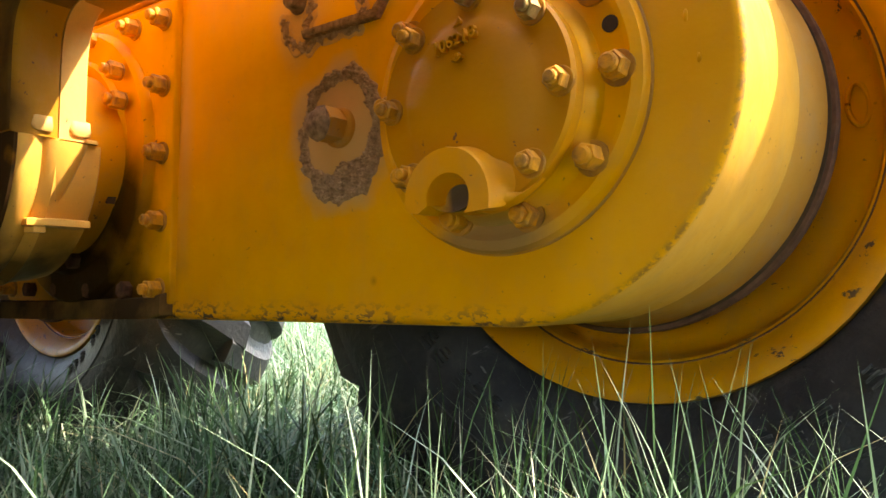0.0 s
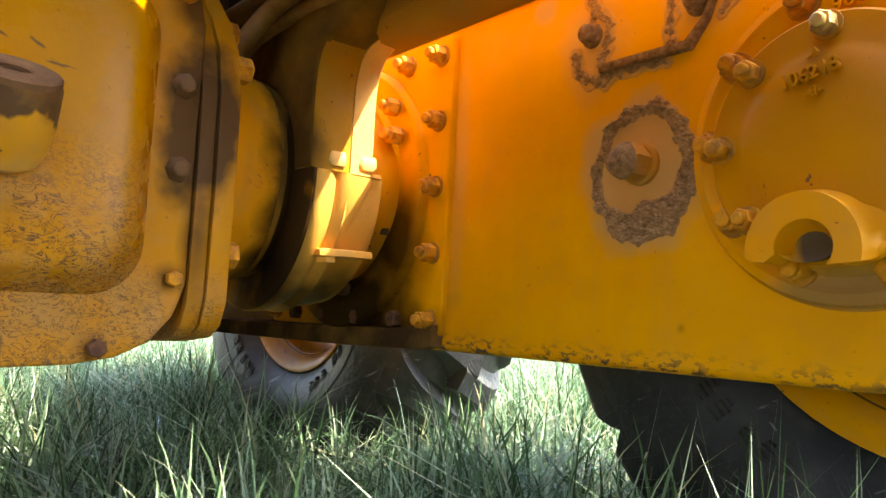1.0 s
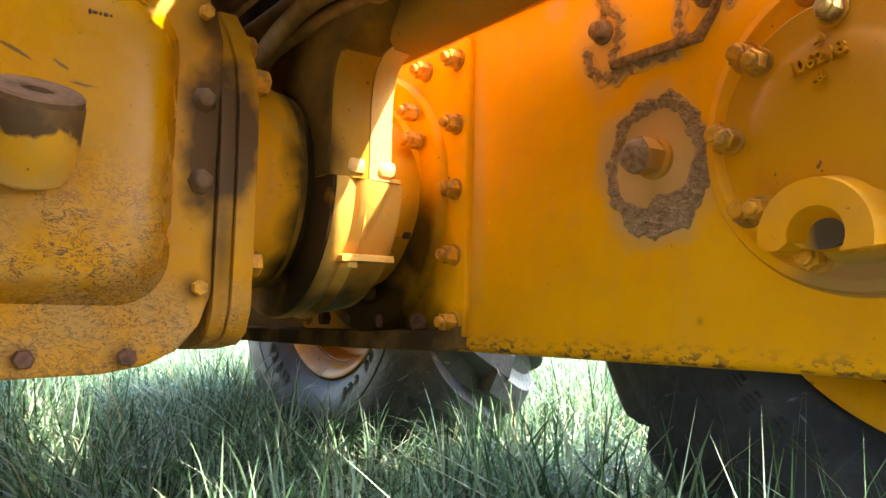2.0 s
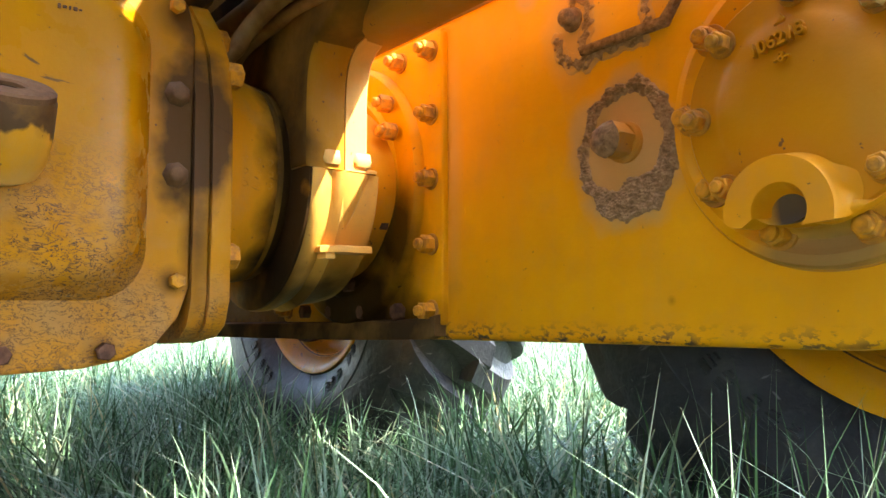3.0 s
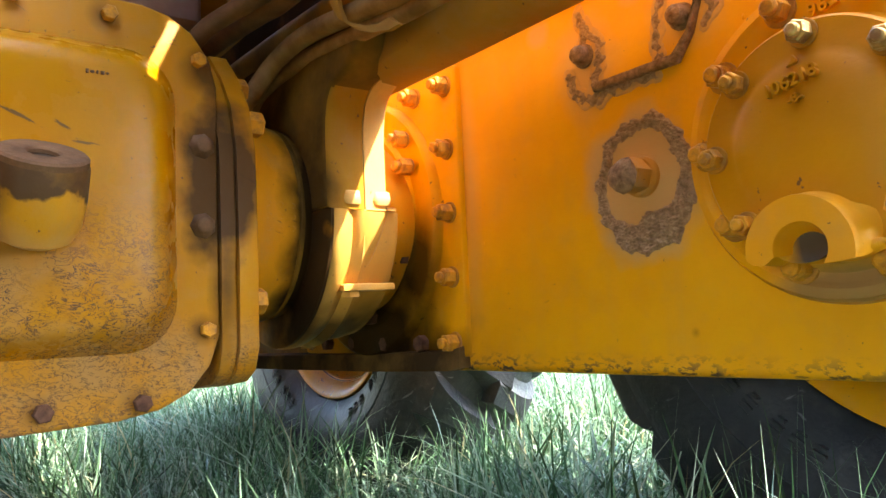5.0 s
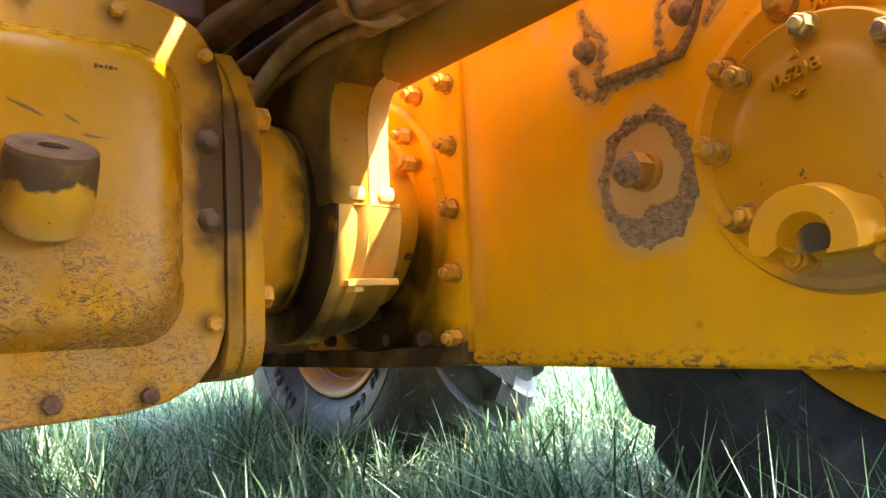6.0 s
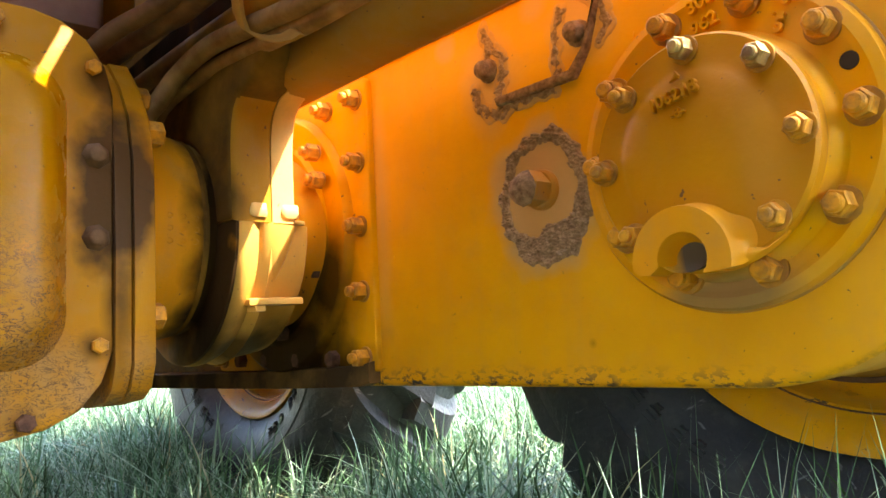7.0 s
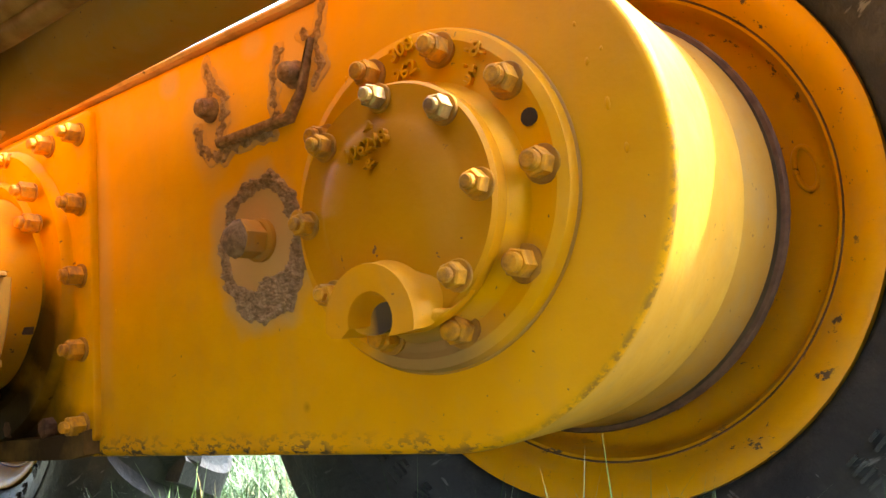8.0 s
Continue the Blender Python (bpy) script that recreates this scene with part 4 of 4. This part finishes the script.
def build_upper():
    hose([(-0.715, -0.295, 0.70), (-0.718, -0.29, 0.805), (-0.711, -0.27, 0.844), (-0.69, -0.25, 0.880), (-0.621, -0.235, 0.902), (-0.519, -0.226, 0.897), (-0.433, -0.222, 0.886), (-0.30, -0.219, 0.874), (0.25, -0.218, 0.86)], 0.0138, "thick dusty brown hydraulic hose along the rail")
    hose([(-0.745, -0.28, 0.70), (-0.742, -0.265, 0.82), (-0.72, -0.235, 0.868), (-0.648, -0.214, 0.884), (-0.554, -0.211, 0.878), (-0.468, -0.210, 0.870), (-0.30, -0.209, 0.858), (0.25, -0.209, 0.845)], 0.0120, "thin dusty hose lying under a thicker one")
    hose([(-0.80, -0.41, 0.86), (-0.735, -0.36, 0.904), (-0.707, -0.34, 0.927), (-0.685, -0.32, 0.942), (-0.648, -0.30, 0.952), (-0.578, -0.28, 0.966), (-0.3, -0.26, 1.02)], 0.0135, "thick dark brown hose sloping upwards", DARK_HOSE)
    hose([(-0.90, -0.32, 0.92), (-0.84, -0.30, 0.941), (-0.765, -0.29, 0.946), (-0.663, -0.28, 0.944), (-0.60, -0.265, 0.95), (-0.4, -0.25, 0.97), (-0.1, -0.24, 1.0)], 0.016, "thick brown hose sloping upwards beside another", DARK_HOSE)
    strap = thing("hose_strap", (-0.45, -0.24, 0.86), "bent flat steel strap holding two hoses", "strap")
    bm = bmesh.new()
    line = [(-0.495, -0.250, 0.96), (-0.490, -0.250, 0.925), (-0.484, -0.250, 0.898), (-0.474, -0.248, 0.876), (-0.455, -0.243, 0.861), (-0.430, -0.236, 0.850), (-0.405, -0.228, 0.846), (-0.392, -0.222, 0.850)]
    rings(bm, [[(x - 0.012, y, z + 0.008), (x - 0.012, y - 0.006, z + 0.006), (x, y - 0.0085, z - 0.002), (x + 0.011, y - 0.006, z - 0.010), (x + 0.011, y, z - 0.010)] for x, y, z in line])
    part("band", bm, DIRTY_YELLOW, strap)
    brace = thing("brace_bar", (-0.9, -0.214, 0.94), "dull orange brace bar behind the hoses", "brace")
    part("bar", tube([(-1.15, -0.214, 0.947), (-0.70, -0.214, 0.934), (-0.38, -0.214, 0.916)], 0.019, 14), DIRTY_YELLOW, brace)
    # unseen plates added to block light; slit, notch and openings let some through
    t = thing("light_blocker", (-1.3, -0.6, 1.1), "plates added above the axle to block sun and sky", "engine bay")
    for x0, x1, y0, y1 in ((-2.6, -1.2505, -1.418, -0.1615), (-1.25, -0.5505, -1.418, -0.36), (-0.85, -0.5505, -0.3595, -0.1615), (-0.55, 0.4995, -1.418, -0.95), (-0.55, -0.3615, -0.50, -0.1615), (-0.2505, -0.15, -0.50, -0.1615), (0.50, 0.945, -1.418, -0.1615)):
        part("blocker_plate", slab(box_outline(x0, x1, y0, y1, 0.004), 1.25, 1.28, "xy", 0.003, 2), DIRTY_YELLOW, t)
    for y0, y1 in ((-0.50, -0.256), (-0.231, -0.1615)):
        part("blocker_strip", slab(box_outline(-0.3610, -0.2510, y0, y1, 0.004), 1.25, 1.278, "xy", 0.002, 1), DIRTY_YELLOW, t)
    # toned down so that less orange light bounces onto the case
    part("blocker_side", slab([(-2.6, 1.0), (0.45, 1.0), (0.45, 1.9), (-0.075, 1.9), (-0.075, 1.29), (-0.25, 1.29), (-0.25, 1.9), (-2.6, 1.9)], -0.12, -0.16, "xz", 0.005, 1), DIRTY_YELLOW, t)
    part("blocker_mass", slab(box_outline(-2.3, -0.75, -0.95, -0.35, 0.05), 1.30, 1.75, "xy", 0.02, 2), DARK, t)
    # unseen walls added to block light; the cut-out lets some fill in
    w = new("shade_wall_far", finish(slab([(-2.6, 0.0), (0.10, 0.0), (0.10, 0.75), (0.95, 0.75), (0.95, 1.9), (-2.6, 1.9)], -1.42, -1.46, "xz", 0.004, 1), "shade_wall_far", DARK))
    tagged(w, "plain dark wall added out of view to block side light", "wall", kind="structure")
    w = new("shade_wall_end", finish(slab([(-1.42, 0.0), (-0.05, 0.0), (-0.05, 2.3), (-1.42, 2.3)], 0.95, 0.99, "yz", 0.004, 1), "shade_wall_end", DARK))
    tagged(w, "plain dark wall added out of view to block end light", "wall", kind="structure")
    w = new("shade_wall_back", finish(slab([(-1.418, 0.32), (-0.05, 0.32), (-0.05, 1.25), (-1.418, 1.25)], -2.30, -2.34, "yz", 0.004, 1), "shade_wall_back", DARK))
    tagged(w, "plain dark plate added to block light from behind", "wall", kind="structure")
    b = thing("valve_box", (-0.80, -0.40, 0.956), "small faded brown cover box over the axle", "box")
    part("lid", slab(box_outline(-0.85, -0.765, -0.46, -0.327, 0.014), 0.956, 1.06, "xy", 0.006, 2), BOX_PAINT, b)
    c = thing("cross_member", (-1.0, -0.5, 1.05), "yellow cross member of the frame above the axle", "frame member")
    part("plate", slab(box_outline(-0.93, -0.86, -1.2, -0.25, 0.01), 0.96, 1.25, "xy", 0.01, 2), FRAME_PAINT, c)


build_upper()


# ---- mud ----
def crust(name, x0, x1, z0, z1, depth, step, thick, label, seed, rag=0.004, grain=110, material=None):
    """A crumbly sheet on the case's face: depth(x, z) is positive inside, in metres from its edge."""
    nx, nz = int((x1 - x0) / step), int((z1 - z0) / step)
    verts, faces, index = [], [], {}
    off = Vector((seed, 0, 0))

    def vert(i, k):
        if (i, k) not in index:
            x, z = x0 + i * step, z0 + k * step
            d = depth(x, z) + rag * noise.noise(Vector((x, 0, z)) * grain + off)
            rise = min(1.0, max(d, 0.0) / 0.003)
            n = 0.95 + 0.5 * noise.noise(Vector((x, 0, z)) * 140 + off) - 1.0 * noise.voronoi(Vector((x, 0, z)) * 330 + off)[0][0]
            y = -0.0008 - thick * rise * max(n, 0.12) if d > 0 else 0.001
            index[i, k] = len(verts)
            verts.append((x + 0.25 * step * noise.noise(Vector((x, 1, z)) * 900), y, z + 0.25 * step * noise.noise(Vector((x, 2, z)) * 900)))
        return index[i, k]

    for i in range(nx):
        for k in range(nz):
            x, z = x0 + (i + 0.5) * step, z0 + (k + 0.5) * step
            if depth(x, z) + rag * noise.noise(Vector((x, 0, z)) * grain + off) > -0.001:
                faces.append((vert(i, k), vert(i + 1, k), vert(i + 1, k + 1), vert(i, k + 1)))
    me = bpy.data.meshes.new(name)
    me.from_pydata(verts, [], faces)
    me.materials.append(material or MUD)
    for p in me.polygons:
        p.use_smooth = True
    return tagged(new(name, me), label, "mud", kind="stuff")


def ring_depth(x, z):
    u, v = (x + 0.2245) / 0.0715, (z - 0.6395) / 0.0815
    a, r = math.atan2(v, u), math.hypot(u, v)
    outer = 1.0 + 0.030 * math.sin(6 * a + 0.6) + 0.028 * math.sin(11 * a) + 0.018 * math.sin(19 * a + 1.0)
    inner = 0.79 + 0.02 * math.sin(6 * a + 0.6) + 0.02 * math.sin(9 * a) - 0.13 * max(0, math.cos(a + 0.3)) - 0.33 * max(0, -math.sin(a - 0.1)) ** 3
    return 0.076 * min(outer - r, r - inner)


def along(paths, width):
    def depth(x, z):
        best = 1.0
        for p in paths:
            for (xa, za), (xb, zb) in zip(p, p[1:]):
                dx, dz = xb - xa, zb - za
                k = max(0.0, min(1.0, ((x - xa) * dx + (z - za) * dz) / (dx * dx + dz * dz)))
                best = min(best, math.hypot(x - xa - k * dx, z - za - k * dz))
        return width - best
    return depth


def build_mud():
    crust("mud_ring", -0.322, -0.130, 0.535, 0.742, ring_depth, 0.0009, 0.0068, "lumpy dried brown mud caked round the plug", 3, 0.003, 150)
    left = [[(-0.310, 0.872), (-0.300, 0.846), (-0.306, 0.834)], [(-0.290, 0.838), (-0.281, 0.825), (-0.279, 0.805), (-0.285, 0.785), (-0.288, 0.770)], [(-0.330, 0.797), (-0.325, 0.778), (-0.308, 0.762), (-0.286, 0.755)], [(-0.29, 0.760), (-0.25, 0.764), (-0.20, 0.764)]]
    crust("mud_trail", -0.35, -0.17, 0.735, 0.89, along(left, 0.0065), 0.0010, 0.0036, "crumbly dried mud clinging to the ledge and bolt", 7, 0.008, 110)
    crust("mud_film", -0.36, -0.16, 0.73, 0.89, along(left, 0.0112), 0.0016, 0.0006, "thin pale film of dried mud on the paint", 17, 0.006, 60, MUD_FILM)
    right = [[(-0.182, 0.852), (-0.190, 0.830), (-0.195, 0.800), (-0.192, 0.782)], [(-0.112, 0.884), (-0.120, 0.858), (-0.124, 0.835), (-0.118, 0.815), (-0.130, 0.80)], [(-0.145, 0.858), (-0.133, 0.850), (-0.124, 0.835)]]
    crust("mud_trail", -0.22, -0.095, 0.765, 0.889, along(right, 0.0052), 0.0010, 0.0032, "crumbly dried mud running down past the bolt", 9, 0.008, 110)
    crust("mud_film", -0.23, -0.09, 0.76, 0.889, along(right, 0.0100), 0.0016, 0.0006, "thin pale film of dried mud on the paint", 19, 0.006, 60, MUD_FILM)


build_mud()


# ---- grass ----
def blades(name, count, place, tall, wide, lean, seed, label):
    """Many bent tapering blades in one mesh; place(rng, n) gives their feet."""
    rng = np.random.default_rng(seed)
    xy, scale = place(rng, count)
    n = len(xy)
    h = rng.uniform(*tall, n) * scale
    w = rng.uniform(*wide, n)
    az = rng.uniform(0, 2 * np.pi, n)
    bend = h * rng.uniform(*lean, n)
    face = az + rng.uniform(0.6, 2.2, n)
    d = np.stack([np.cos(az), np.sin(az)], 1)
    s = np.stack([np.cos(face), np.sin(face)], 1)
    verts = np.zeros((n, 9, 3))
    droop = np.clip(bend / h, 0, 1.3)
    for i, (k, wk) in enumerate(((0.0, 0.8), (0.35, 1.0), (0.62, 0.8), (0.84, 0.5))):
        c = xy + d * (bend * k ** 2.2)[:, None]
        z = h * (k - 0.42 * droop * k ** 3)
        ww = (w * wk)[:, None] * s / 2
        verts[:, 2 * i, :2], verts[:, 2 * i + 1, :2] = c - ww, c + ww
        verts[:, 2 * i, 2] = verts[:, 2 * i + 1, 2] = z
    verts[:, 8, :2] = xy + d * bend[:, None]
    verts[:, 8, 2] = h * (1 - 0.42 * droop)
    base = (np.arange(n) * 9)[:, None]
    quads = np.concatenate([base + [0, 1, 3, 2], base + [2, 3, 5, 4], base + [4, 5, 7, 6]]).tolist()
    tris = (base + [6, 7, 8]).tolist()
    me = bpy.data.meshes.new(name)
    me.from_pydata((verts.reshape(-1, 3) - [0, 0, 0.01]).tolist(), [], quads + tris)
    me.materials.append(GRASS)
    for p in me.polygons:
        p.use_smooth = True
    ob = new(name, me)
    return tagged(ob, label, "grass", kind="stuff")


def clear_of_things(xy):
    x, y = xy[:, 0], xy[:, 1]
    ok = np.ones(len(xy), bool)
    for wx in (0.0, 2 * AX):
        ok &= ~((np.abs(x - wx) < 0.30) & (y > 0.23) & (y < 0.63))
    return ok


def near_field(rng, n):
    xy = np.stack([rng.uniform(-3.2, 0.9, n), rng.uniform(-0.45, 1.9, n)], 1)
    return keep(rng, xy)


def keep(rng, xy):
    tuft = np.array([noise.noise(Vector((x * 3.1, y * 3.1, 0))) for x, y in xy])
    ok = clear_of_things(xy) & (tuft > -0.32 + 0.2 * rng.random(len(xy)))
    cam_gap = np.hypot(xy[:, 0] - 0.36, xy[:, 1] + 0.64) > 0.22
    xy, tuft = xy[ok & cam_gap], tuft[ok & cam_gap]
    return xy, np.clip(0.85 + 0.6 * tuft, 0.5, 1.25)


def far_field(rng, n):
    r = 2.0 * (9.0 / 2.0) ** rng.random(n)
    a = rng.uniform(0, 2 * np.pi, n)
    xy = np.stack([-0.8 + r * np.cos(a), 0.4 + r * np.sin(a)], 1)
    return xy[clear_of_things(xy)], np.ones(clear_of_things(xy).sum())


blades("grass", 76000, near_field, (0.14, 0.42), (0.0028, 0.0072), (0.10, 1.1), 11, "long green grass under the machine")
blades("distant_grass", 50000, far_field, (0.15, 0.36), (0.005, 0.011), (0.2, 0.8), 12, "sunlit meadow grass behind the wheels")


def tall_stems(rng, n):
    xy = np.stack([rng.uniform(-0.9, 0.95, n), rng.uniform(-0.36, 0.02, n)], 1)
    gap = (np.hypot(xy[:, 0] - 0.36, xy[:, 1] + 0.64) > 0.32) & (rng.random(n) < np.where(xy[:, 0] > -0.02, 1.0, 0.3))
    return xy[gap], np.where(xy[gap][:, 0] > -0.05, 1.0, 0.75)


blades("tall_grass", 2300, tall_stems, (0.24, 0.48), (0.0014, 0.0036), (0.06, 0.6), 13, "tall sunlit grass stems beside the wheel")


def wheel_stems(rng, n):
    xy = np.stack([rng.uniform(-0.15, 0.62, n), rng.uniform(-0.22, 0.16, n)], 1)
    return xy, np.ones(n)


blades("grass_stems", 170, wheel_stems, (0.30, 0.47), (0.0016, 0.0034), (0.05, 0.45), 14, "single tall grass stems in front of the rim")
